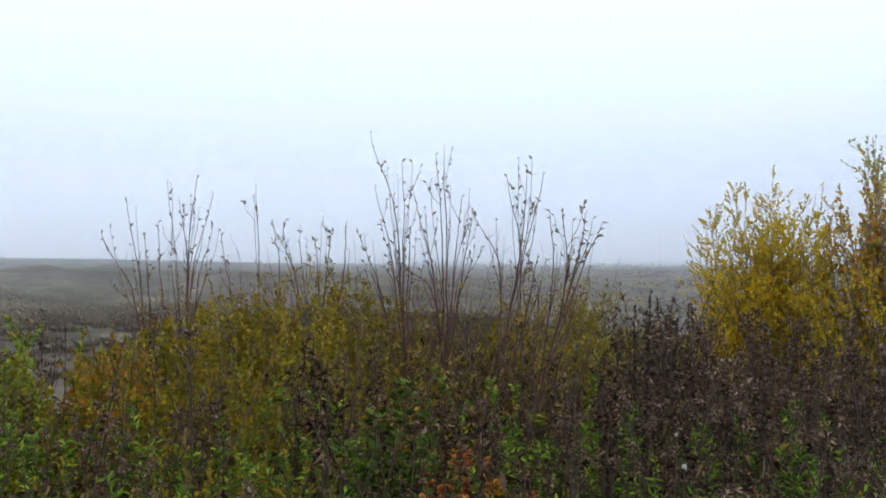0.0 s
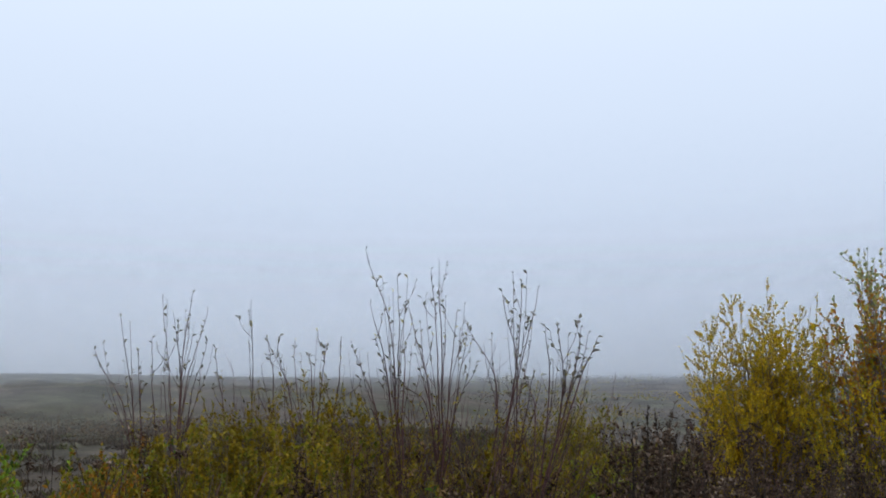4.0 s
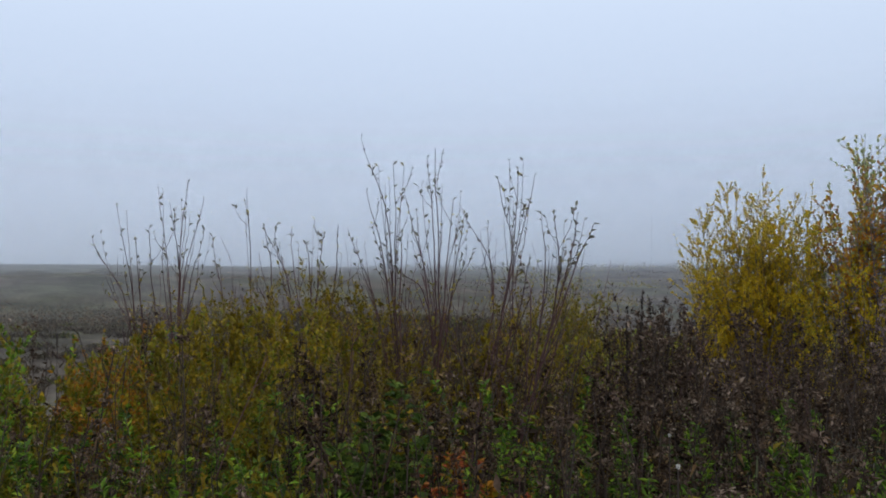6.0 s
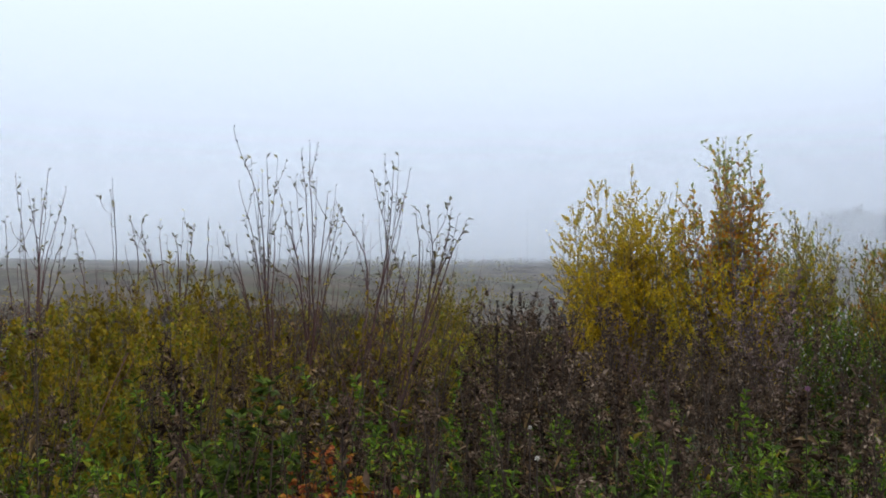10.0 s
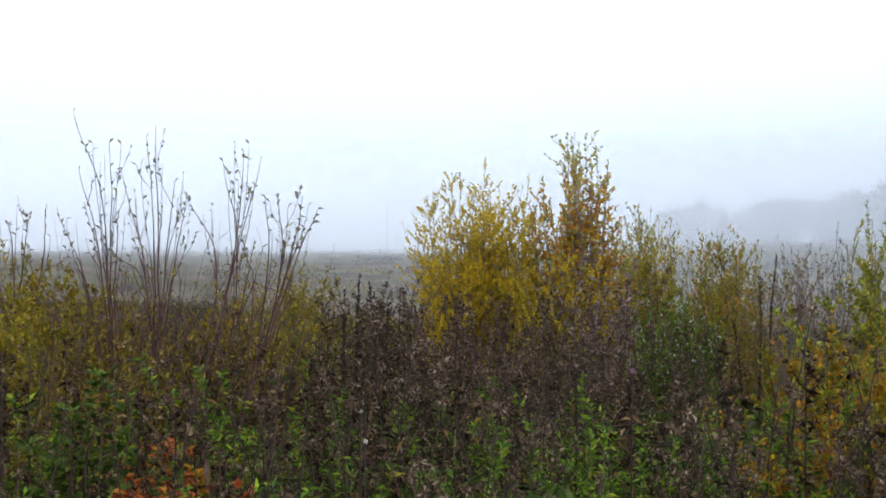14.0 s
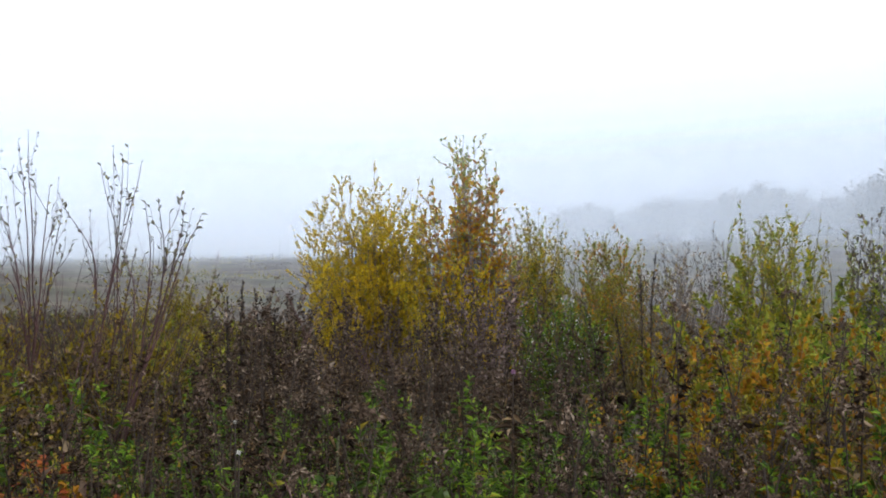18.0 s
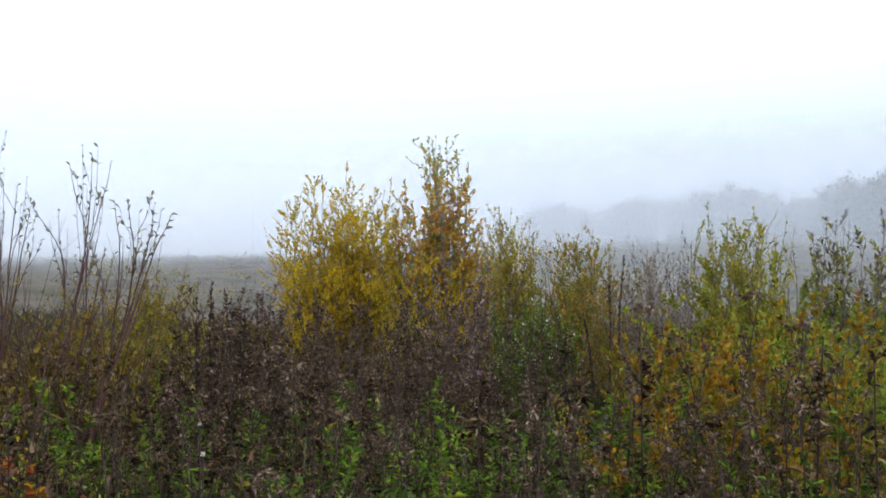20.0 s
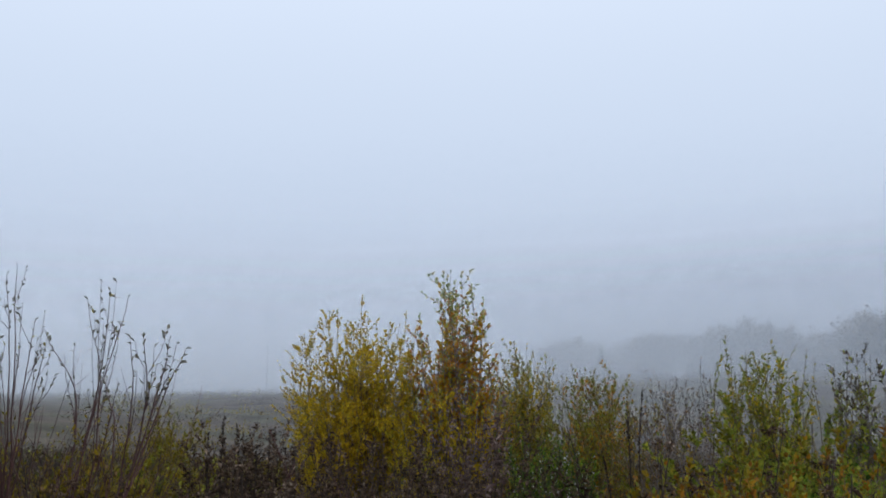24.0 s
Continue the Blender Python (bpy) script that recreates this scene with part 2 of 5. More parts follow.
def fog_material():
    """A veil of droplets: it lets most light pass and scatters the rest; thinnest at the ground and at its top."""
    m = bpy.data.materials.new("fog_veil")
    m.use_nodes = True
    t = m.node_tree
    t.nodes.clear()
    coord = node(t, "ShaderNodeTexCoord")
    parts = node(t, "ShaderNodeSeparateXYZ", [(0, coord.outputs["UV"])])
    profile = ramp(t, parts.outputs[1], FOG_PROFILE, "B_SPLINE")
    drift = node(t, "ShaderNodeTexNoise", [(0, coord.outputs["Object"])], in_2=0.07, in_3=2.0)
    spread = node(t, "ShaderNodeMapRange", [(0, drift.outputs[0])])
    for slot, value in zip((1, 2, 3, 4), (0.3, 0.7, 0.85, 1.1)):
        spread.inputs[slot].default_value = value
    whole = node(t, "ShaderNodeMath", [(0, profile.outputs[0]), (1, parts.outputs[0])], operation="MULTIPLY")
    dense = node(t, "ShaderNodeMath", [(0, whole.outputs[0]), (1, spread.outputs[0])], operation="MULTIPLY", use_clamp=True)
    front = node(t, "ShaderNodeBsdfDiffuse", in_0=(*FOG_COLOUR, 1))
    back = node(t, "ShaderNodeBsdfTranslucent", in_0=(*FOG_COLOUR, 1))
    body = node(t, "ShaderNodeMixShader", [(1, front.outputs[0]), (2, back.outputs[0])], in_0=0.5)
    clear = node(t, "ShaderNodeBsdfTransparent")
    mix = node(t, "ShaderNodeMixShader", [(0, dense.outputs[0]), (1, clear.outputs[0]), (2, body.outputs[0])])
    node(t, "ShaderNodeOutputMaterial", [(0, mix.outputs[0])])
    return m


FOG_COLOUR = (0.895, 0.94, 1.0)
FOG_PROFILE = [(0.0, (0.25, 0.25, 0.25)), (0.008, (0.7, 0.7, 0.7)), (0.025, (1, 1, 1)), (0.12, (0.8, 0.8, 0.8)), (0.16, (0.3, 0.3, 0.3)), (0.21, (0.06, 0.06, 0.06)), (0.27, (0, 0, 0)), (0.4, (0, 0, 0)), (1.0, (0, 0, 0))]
SOIL, FOG = ground_material(), fog_material()

# ---- mesh helpers ----
rng = np.random.default_rng(7)


def unit(v):
    return v / np.maximum(np.linalg.norm(v, axis=-1, keepdims=True), 1e-9)


def land(x, y):
    """Height of the ground: a flat meadow, a shallow dip in the fog and low hills round it."""
    r, b = np.hypot(x, y), np.degrees(np.arctan2(x, y))
    slope = np.clip((r - 31) / 46, 0, 1)
    rise = 1.5 * slope + 2.9 / (1 + np.exp(-(r - 75) / 14)) / (1 + np.exp(-(b - 37) / 6))
    rise = rise + 1.02 / (1 + np.exp(-(r - 31) / 2.6)) / (1 + np.exp((b - 2) / 6)) * np.exp(-np.clip(r - 40, 0, None) / 16)
    rise = rise + (0.2 * np.exp(-((b + 23.5) / 1.5) ** 2) + 0.22 * np.exp(-((b + 19.6) / 1.3) ** 2) + 0.1 * np.sin(b * 1.9) * (b < -3) * (b > -40)) * np.exp(-((r - 37) / 5) ** 2)
    dip = -1.1 * np.exp(-((r - 34) / 14) ** 2) / (1 + np.exp(-(b - 7) / 4))
    waves = 0.25 * np.sin(x * 0.09 + 1.3) * np.sin(y * 0.07) * np.clip((r - 14) / 30, 0, 1)
    return rise + dip * np.clip((r - 13) / 12, 0, 1) + waves + 0.012 * np.sin(3.1 * x) * np.sin(2.7 * y)


class Geo:
    """Triangles collected from many pieces."""

    def __init__(self):
        self.v, self.f, self.n = [], [], 0

    def add(self, verts, faces):
        self.v.append(np.asarray(verts, float).reshape(-1, 3))
        self.f.append(np.asarray(faces, np.int64).reshape(-1, 3) + self.n)
        self.n += len(self.v[-1])

    def arrays(self):
        return np.concatenate(self.v), np.concatenate(self.f)

    def mesh(self, name, material):
        v, f = self.arrays()
        me = bpy.data.meshes.new(name)
        me.vertices.add(len(v))
        me.vertices.foreach_set("co", v.astype(np.float32).ravel())
        me.loops.add(len(f) * 3)
        me.loops.foreach_set("vertex_index", f.astype(np.int32).ravel())
        me.polygons.add(len(f))
        me.polygons.foreach_set("loop_start", np.arange(0, len(f) * 3, 3, dtype=np.int32))
        me.update(calc_edges=True)
        me.materials.append(material)
        return me

    def smooth_mesh(self, name, material):
        me = self.mesh(name, material)
        me.polygons.foreach_set("use_smooth", np.ones(len(me.polygons), bool))
        return me

    def tube(self, line, r0, r1, sides=4):
        line = np.asarray(line, float)
        n = len(line)
        along = unit(np.gradient(line, axis=0))
        a = unit(np.cross(along, [0.31, 0.93, 0.17]))
        b = np.cross(along, a)
        turn = np.arange(sides) / sides * 2 * np.pi
        r = (r0 + (r1 - r0) * np.linspace(0, 1, n) ** 0.8)[:, None, None]
        ring = line[:, None] + r * (np.cos(turn)[None, :, None] * a[:, None] + np.sin(turn)[None, :, None] * b[:, None])
        i, j = np.meshgrid(np.arange(n - 1), np.arange(sides), indexing="ij")
        p, q = i * sides + j, i * sides + (j + 1) % sides
        faces = np.concatenate([np.stack([p, q, q + sides], -1).reshape(-1, 3), np.stack([p, q + sides, p + sides], -1).reshape(-1, 3)])
        self.add(np.concatenate([ring.reshape(-1, 3), line[-1:] + along[-1:] * r1]), np.concatenate([faces, [[(n - 1) * sides + k, (n - 1) * sides + (k + 1) % sides, n * sides] for k in range(sides)]]))

    def leaves(self, at, way, length, width, fold=0.25, curl=0.2, fine=False, rand=None):
        """A folded, curling blade at each place."""
        g = rand or rng
        n = len(at)
        at, way = np.asarray(at, float), unit(np.asarray(way, float))
        length, width = np.broadcast_to(length, n)[:, None], np.broadcast_to(width, n)[:, None]
        side = unit(np.cross(way, np.array([0, 0, 1.0]) + g.normal(0, 0.55, (n, 3))))
        up = np.cross(side, way)
        drop = up * length * curl * g.uniform(-0.4, 1.2, (n, 1))
        mid = at + way * length * 0.45
        lift = up * width * fold
        tip = at + way * length - drop
        left, right = mid + side * width / 2 + lift, mid - side * width / 2 + lift
        k = np.arange(n)[:, None]
        if fine:
            self.add(np.stack([at, left, tip, right, mid], 1), np.concatenate([k * 5 + [0, 4, 1], k * 5 + [1, 4, 2], k * 5 + [0, 3, 4], k * 5 + [3, 2, 4]]))
        else:
            self.add(np.stack([at, left, tip, right], 1), np.concatenate([k * 4 + [0, 2, 1], k * 4 + [0, 3, 2]]))


def part(name, geo, material, parent, label=""):
    ob = new(name, geo.mesh(name, material))
    ob.parent = parent
    return tagged(ob, label)


def spot(bearing, distance):
    b = radians(bearing)
    x, y = distance * math.sin(b), distance * math.cos(b)
    return x, y, float(land(x, y))


def bent(a, b, out=0.55, low=0.4, steps=9, wiggle=0.012, g=rng):
    """A stem from a to b that leans out low down and then goes up."""
    a, b = np.asarray(a, float), np.asarray(b, float)
    c = a + (b - a) * [out, out, low]
    s = np.linspace(0, 1, steps)[:, None]
    line = (1 - s) ** 2 * a + 2 * s * (1 - s) * c + s * s * b
    kick = np.cumsum(g.normal(0, wiggle, (steps, 3)) * [1, 1, 0.2], axis=0)
    return line + (kick - s * kick[-1]) * np.linspace(0, 1, steps)[:, None] ** 0.3


def forked(a, b, steps=14, wiggle=0.019, g=rng):
    """A shoot that rises from the stool, leans out at the fork and straightens up again."""
    a, b = np.asarray(a, float), np.asarray(b, float)
    d = b - a
    c1 = a + d * [0.2, 0.2, 0.36]
    c2 = a + d * [0.7, 0.7, 0.62]
    s = np.linspace(0, 1, steps)[:, None]
    line = (1 - s) ** 3 * a + 3 * s * (1 - s) ** 2 * c1 + 3 * s * s * (1 - s) * c2 + s ** 3 * b
    kick = np.cumsum(g.normal(0, wiggle, (steps, 3)) * [1, 1, 0.2], axis=0)
    return line + (kick - s * kick[-1]) * s ** 0.3


def on_line(line, s):
    s = np.clip(np.asarray(s, float), 0, 1) * (len(line) - 1)
    i = np.minimum(s.astype(int), len(line) - 2)
    f = (s - i)[:, None]
    return line[i] * (1 - f) + line[i + 1] * f, unit(line[i + 1] - line[i])


def around(way, angle, g=rng):
    """Directions that leave `way` by about that angle, in radians, on random sides."""
    n = len(way)
    a = unit(np.cross(way, g.normal(0, 1, (n, 3))))
    angle = np.broadcast_to(angle, n)[:, None]
    return unit(way * np.cos(angle) + a * np.sin(angle))

# ---- the large structure: ground, far woods, fog ----


def ground_sheet():
    rings = np.concatenate([[0.0], np.geomspace(0.6, 1500, 110)])
    turns = np.radians(np.linspace(-180, 180, 181)[:-1])
    r, a = np.meshgrid(rings[1:], turns, indexing="ij")
    x, y = r * np.sin(a), r * np.cos(a)
    v = np.concatenate([[[0, 0, float(land(0.0, 0.0))]], np.stack([x, y, land(x, y)], -1).reshape(-1, 3)])
    n = len(turns)
    j = np.arange(n)
    fan = np.stack([0 * j, 1 + (j + 1) % n, 1 + j], -1)
    i, j = np.meshgrid(np.arange(len(rings) - 2), j, indexing="ij")
    p, q = 1 + i * n + j, 1 + i * n + (j + 1) % n
    g = Geo()
    g.add(v, np.concatenate([fan, np.stack([p, q, q + n], -1).reshape(-1, 3), np.stack([p, q + n, p + n], -1).reshape(-1, 3)]))
    ob = new("ground", g.smooth_mesh("ground", SOIL))
    tagged(ob, "damp overgrown meadow that runs into low foggy hills", "ground", kind="structure")


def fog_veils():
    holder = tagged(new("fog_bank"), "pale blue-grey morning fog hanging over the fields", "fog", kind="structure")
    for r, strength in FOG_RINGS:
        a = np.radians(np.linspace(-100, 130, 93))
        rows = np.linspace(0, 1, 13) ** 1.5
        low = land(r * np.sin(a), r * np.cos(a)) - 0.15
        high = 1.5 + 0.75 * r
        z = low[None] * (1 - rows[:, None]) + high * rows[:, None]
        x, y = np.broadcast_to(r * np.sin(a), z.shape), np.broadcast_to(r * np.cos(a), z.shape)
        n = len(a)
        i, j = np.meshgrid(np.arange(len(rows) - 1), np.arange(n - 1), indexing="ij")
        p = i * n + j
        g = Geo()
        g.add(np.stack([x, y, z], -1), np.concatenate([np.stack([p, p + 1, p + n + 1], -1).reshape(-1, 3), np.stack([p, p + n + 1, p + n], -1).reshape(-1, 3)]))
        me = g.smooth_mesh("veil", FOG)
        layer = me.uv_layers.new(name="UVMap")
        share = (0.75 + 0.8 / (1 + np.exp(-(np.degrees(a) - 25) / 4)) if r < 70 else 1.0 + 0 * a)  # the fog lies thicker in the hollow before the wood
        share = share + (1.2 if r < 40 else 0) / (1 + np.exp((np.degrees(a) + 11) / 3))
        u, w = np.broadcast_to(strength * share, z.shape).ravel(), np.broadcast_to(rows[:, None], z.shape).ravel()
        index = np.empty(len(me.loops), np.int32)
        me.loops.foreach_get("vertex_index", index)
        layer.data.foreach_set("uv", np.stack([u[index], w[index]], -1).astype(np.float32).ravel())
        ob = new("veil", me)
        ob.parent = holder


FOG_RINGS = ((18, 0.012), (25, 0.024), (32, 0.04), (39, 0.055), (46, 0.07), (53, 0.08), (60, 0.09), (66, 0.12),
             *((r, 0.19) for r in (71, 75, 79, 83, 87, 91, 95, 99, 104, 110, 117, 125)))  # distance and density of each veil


def crown_tree(g_wood, g_leaf, x, y, height, width, seed):
    g = np.random.default_rng(seed)
    z = float(land(x, y))
    top = np.array([x + g.normal(0, 0.2), y, z + height * 0.9])
    line = bent((x, y, z - 0.2), top, wiggle=0.05, g=g)
    g_wood.tube(line, 0.16, 0.03, 5)
    for k in range(19):
        p, d = on_line(line, [g.uniform(0.03, 0.98)])
        end = p[0] + np.array([g.normal(0, width * 0.4), g.normal(0, width * 0.4), g.uniform(0.2, 1.1)])
        limb = bent(p[0], end, wiggle=0.04, steps=5, g=g)
        g_wood.tube(limb, 0.05, 0.01, 3)
        c = on_line(limb, g.uniform(0.2, 1.0, 150))[0] + g.normal(0, 0.32, (150, 3))
        g_leaf.leaves(c, g.normal(0, 1, (150, 3)), g.uniform(0.14, 0.34, 150), g.uniform(0.1, 0.26, 150), rand=g)


def far_woods():
    wood, leaf = Geo(), Geo()
    g = np.random.default_rng(21)
    # (bearing, distance, height, width) of the wood's swelling edge
    for b, d, h, w in ((30, 84, 4.4, 3), (31.5, 85, 4.6, 3), (33.5, 86, 4.6, 3.2), (35.3, 84, 4.6, 3), (37, 83, 4.4, 3.2), (38.6, 82, 4.6, 3.4), (40.2, 80, 4.7, 3.4),
                       (41.4, 80, 4.9, 3.0), (42.5, 78, 5.0, 3.0), (43.6, 78, 4.6, 3), (45, 78, 4.3, 3), (46.2, 74, 4.8, 3.2), (47.3, 72, 5.6, 3.6),
                       (48.6, 72, 5.8, 3.8), (50, 70, 5.5, 3.4), (51.5, 70, 5.4, 3.4), (53.5, 70, 5.2, 3.4)):
        for k in range(2):
            x, y, _ = spot(b + g.normal(0, 0.6), d + 7 + 4 * k + g.normal(0, 1))
            crown_tree(wood, leaf, x, y, h * g.uniform(0.9, 1.08) - (0.9 if b < 45 else 1.7), w * 0.85, int(g.integers(1e6)))
    holder = tagged(new("far_woods"), "bare autumn wood on a hill, nearly lost in fog", "wood", kind="stuff")
    part("trunks", wood, GREY_BARK, holder)
    part("crowns", leaf, WOOD_FAR, holder)


def spruce(bearing, distance, height):
    x, y, z = spot(bearing, distance)
    holder = tagged(new("spruce"), "dark cone-shaped spruce standing alone in fog", "tree")
    holder.location = x, y, z
    g = np.random.default_rng(5)
    trunk, needles = Geo(), Geo()
    trunk.tube([(0, 0, -0.2), (0.02, 0, height * 0.5), (0, 0, height)], 0.12, 0.02, 6)
    for level in np.linspace(0.05, 1.0, 34):
        for k in range(10):
            a, reach = g.uniform(0, 6.28), height * 0.32 * (1.05 - level) * g.uniform(0.8, 1.15)
            s = np.linspace(0.1, 1, 9)
            p = np.stack([np.cos(a) * reach * s, np.sin(a) * reach * s, height * level - 0.25 * reach * s], -1)
            trunk.tube(p[[0, 4, 8]], 0.015, 0.004, 3)
            needles.leaves(p + g.normal(0, 0.04, p.shape), around(np.broadcast_to(unit(p[-1] - p[0]), p.shape).copy(), 0.7, g), 0.1 + 0.2 * (1 - level), 0.09, rand=g)
    part("trunk", trunk, GREY_BARK, holder)
    part("needles", needles, DEEP, holder)


def utility_pole(bearing, distance, height):
    x, y, z = spot(bearing, distance)
    holder = tagged(new("utility_pole"), "thin grey wooden pole barely visible in the fog", "pole")
    holder.location, holder.rotation_euler = (x, y, z), (0, 0, radians(20))
    g = Geo()
    g.tube([(0, 0, -0.3), (0, 0, height * 0.5), (0, 0, height)], 0.06, 0.045, 8)
    part("pole", g, POLE_WOOD, holder)


ground_sheet()
far_woods()
spruce(32.95, 86, 3.1)
utility_pole(12.98, 108, 6.2)

# ---- shrubs ----


def leaf_forms(material, slim):
    forms = []
    for k in range(5):
        geo = Geo()
        geo.leaves([(0, 0, 0)], [(1, 0, 0)], 1.0, slim * (0.85 + 0.08 * k), fold=0.3, curl=0.5, fine=True, rand=np.random.default_rng(60 + k))
        forms.append(geo.mesh("leaf", material))
    return forms


TAN_LEAVES, OLIVE_LEAVES = leaf_forms(TAN, 0.4), leaf_forms(OLIVE, 0.36)


def lone_leaf(at, way, size, forms, parent, g):
    ob = new("leaf", forms[g.integers(len(forms))])
    ob.parent = parent
    ob.matrix_basis = Matrix.Translation(at) @ Vector(way).to_track_quat("X", "Z").to_matrix().to_4x4() @ Matrix.Rotation(g.uniform(-1.2, 1.2), 4, "X") @ Matrix.Scale(size, 4)
    return ob


def shrub(name, label, bearing, distance, tips, wood, leaf, seed=1, base=0.12, depth=0.25, thick=0.009, fill=0, fill_low=0.6, twigs=7, twig=(0.1, 0.24),
          per_twig=6, size=(0.04, 0.06), slim=0.38, from_s=0.35, group="", tip_leaves=4, out=0.6, low=0.45, more=(), twig_angle=(0.35, 0.8), by_height=()):
    """A many-stemmed bush. tips: the ends of its main stems, across the view and up, in metres; fill: further stems between them."""
    g = np.random.default_rng(seed)
    holder = tagged(new(name), label, "shrub", group)
    holder.location = spot(bearing, distance)
    holder.rotation_euler = (0, 0, -radians(bearing))
    tips = [(tip[0], g.normal(0, depth), tip[1]) for tip in tips]
    n = len(tips)
    for k in range(fill):
        (x0, _, z0), (x1, _, z1) = tips[g.integers(n)], tips[g.integers(n)]
        f = g.uniform()
        tips.append((x0 + (x1 - x0) * f, g.normal(0, depth), (z0 + (z1 - z0) * f) * g.uniform(fill_low, 0.97)))
    clump, brush = Geo(), Geo()
    extra = [(m, share, Geo()) for m, share in more]
    heads = np.array([0.0] + [share for _, share in more]).cumsum()
    for k, (x, y, z) in enumerate(tips):
        geo = Geo()
        root = np.array([g.normal(0, base) + x * 0.15, g.normal(0, base) + y * 0.2, -0.03])
        line = bent(root, (x, y, z), out=out + g.normal(0, 0.1), low=low + g.normal(0, 0.05), steps=10, wiggle=0.014, g=g)
        geo.tube(line, thick * g.uniform(0.7, 1.15), thick * 0.18, 5)
        lines = []
        m = max(1, int(twigs * g.uniform(0.7, 1.3)))
        along = np.sort(g.uniform(from_s, 0.97, m))
        p, d = on_line(line, along)
        w = around(d, g.uniform(*twig_angle, m), g)
        w[:, 2] = np.abs(w[:, 2])
        for a, way, s in zip(p, w, g.uniform(*twig, m)):
            l = bent(a, a + way * s + np.array([0, 0, 0.18 * s]), out=0.6, low=0.42, steps=3, wiggle=0.006, g=g)
            brush.tube(l, thick * 0.33, thick * 0.14, 3)
            lines.append(l)
        at, way, tone = [], [], []
        for l in lines:
            if per_twig:
                q, e = on_line(l, g.uniform(0.15, 1.0, per_twig))
                at.append(q), way.append(around(e, g.uniform(0.4, 1.1, per_twig), g)), tone.append((g.uniform() + g.normal(0, 0.16, per_twig)) % 1.0)
        if tip_leaves:
            q, e = on_line(line, g.uniform(0.86, 1.0, tip_leaves))
            at.append(q), way.append(around(e, g.uniform(0.3, 0.9, tip_leaves), g)), tone.append(g.uniform(0, 1, tip_leaves))
        part("stem", geo, wood, holder)
        if at:
            at, way = np.concatenate(at), np.concatenate(way)
            way[:, 2] += 0.15
            L = g.uniform(*size, len(at))
            pick = np.concatenate(tone) if not by_height else np.where(at[:, 2] + g.normal(0, 0.24, len(at)) > by_height[0], 0.999, np.where(at[:, 2] + g.normal(0, 0.2, len(at)) > by_height[1], g.uniform(0, 1, len(at)), 0.7))
            for slot, (_, share, more_geo) in enumerate(extra):
                sel = (pick >= heads[slot]) & (pick < heads[slot + 1])
                if sel.any():
                    more_geo.leaves(at[sel], way[sel], L[sel], L[sel] * slim, rand=g)
            sel = pick >= heads[-1]
            if sel.any():
                clump.leaves(at[sel], way[sel], L[sel], L[sel] * slim, rand=g)
    if brush.n:
        tagged(part("crown_wood", brush, wood, holder), kind="stuff")
    if clump.n:
        tagged(part("foliage", clump, leaf, holder), kind="stuff")
    for m, _, more_geo in extra:
        if more_geo.n:
            tagged(part("turned_leaves", more_geo, m, holder), kind="stuff")
    return holder


def smooth_arc(a, b, lean_a, lean_b, steps, wiggle, g):
    """A stem from a to b that leaves a along lean_a and comes into b along lean_b."""
    a, b = np.asarray(a, float), np.asarray(b, float)
    reach = np.linalg.norm(b - a) * 0.38
    c1, c2 = a + unit(np.asarray(lean_a, float)) * reach, b - unit(np.asarray(lean_b, float)) * reach
    s = np.linspace(0, 1, steps)[:, None]
    line = (1 - s) ** 3 * a + 3 * s * (1 - s) ** 2 * c1 + 3 * s * s * (1 - s) * c2 + s ** 3 * b
    kick = np.cumsum(g.normal(0, wiggle, (steps, 3)) * [1, 1, 0.2], axis=0)
    return line + (kick - s * kick[-1]) * s ** 0.3 * (1 - s ** 4)


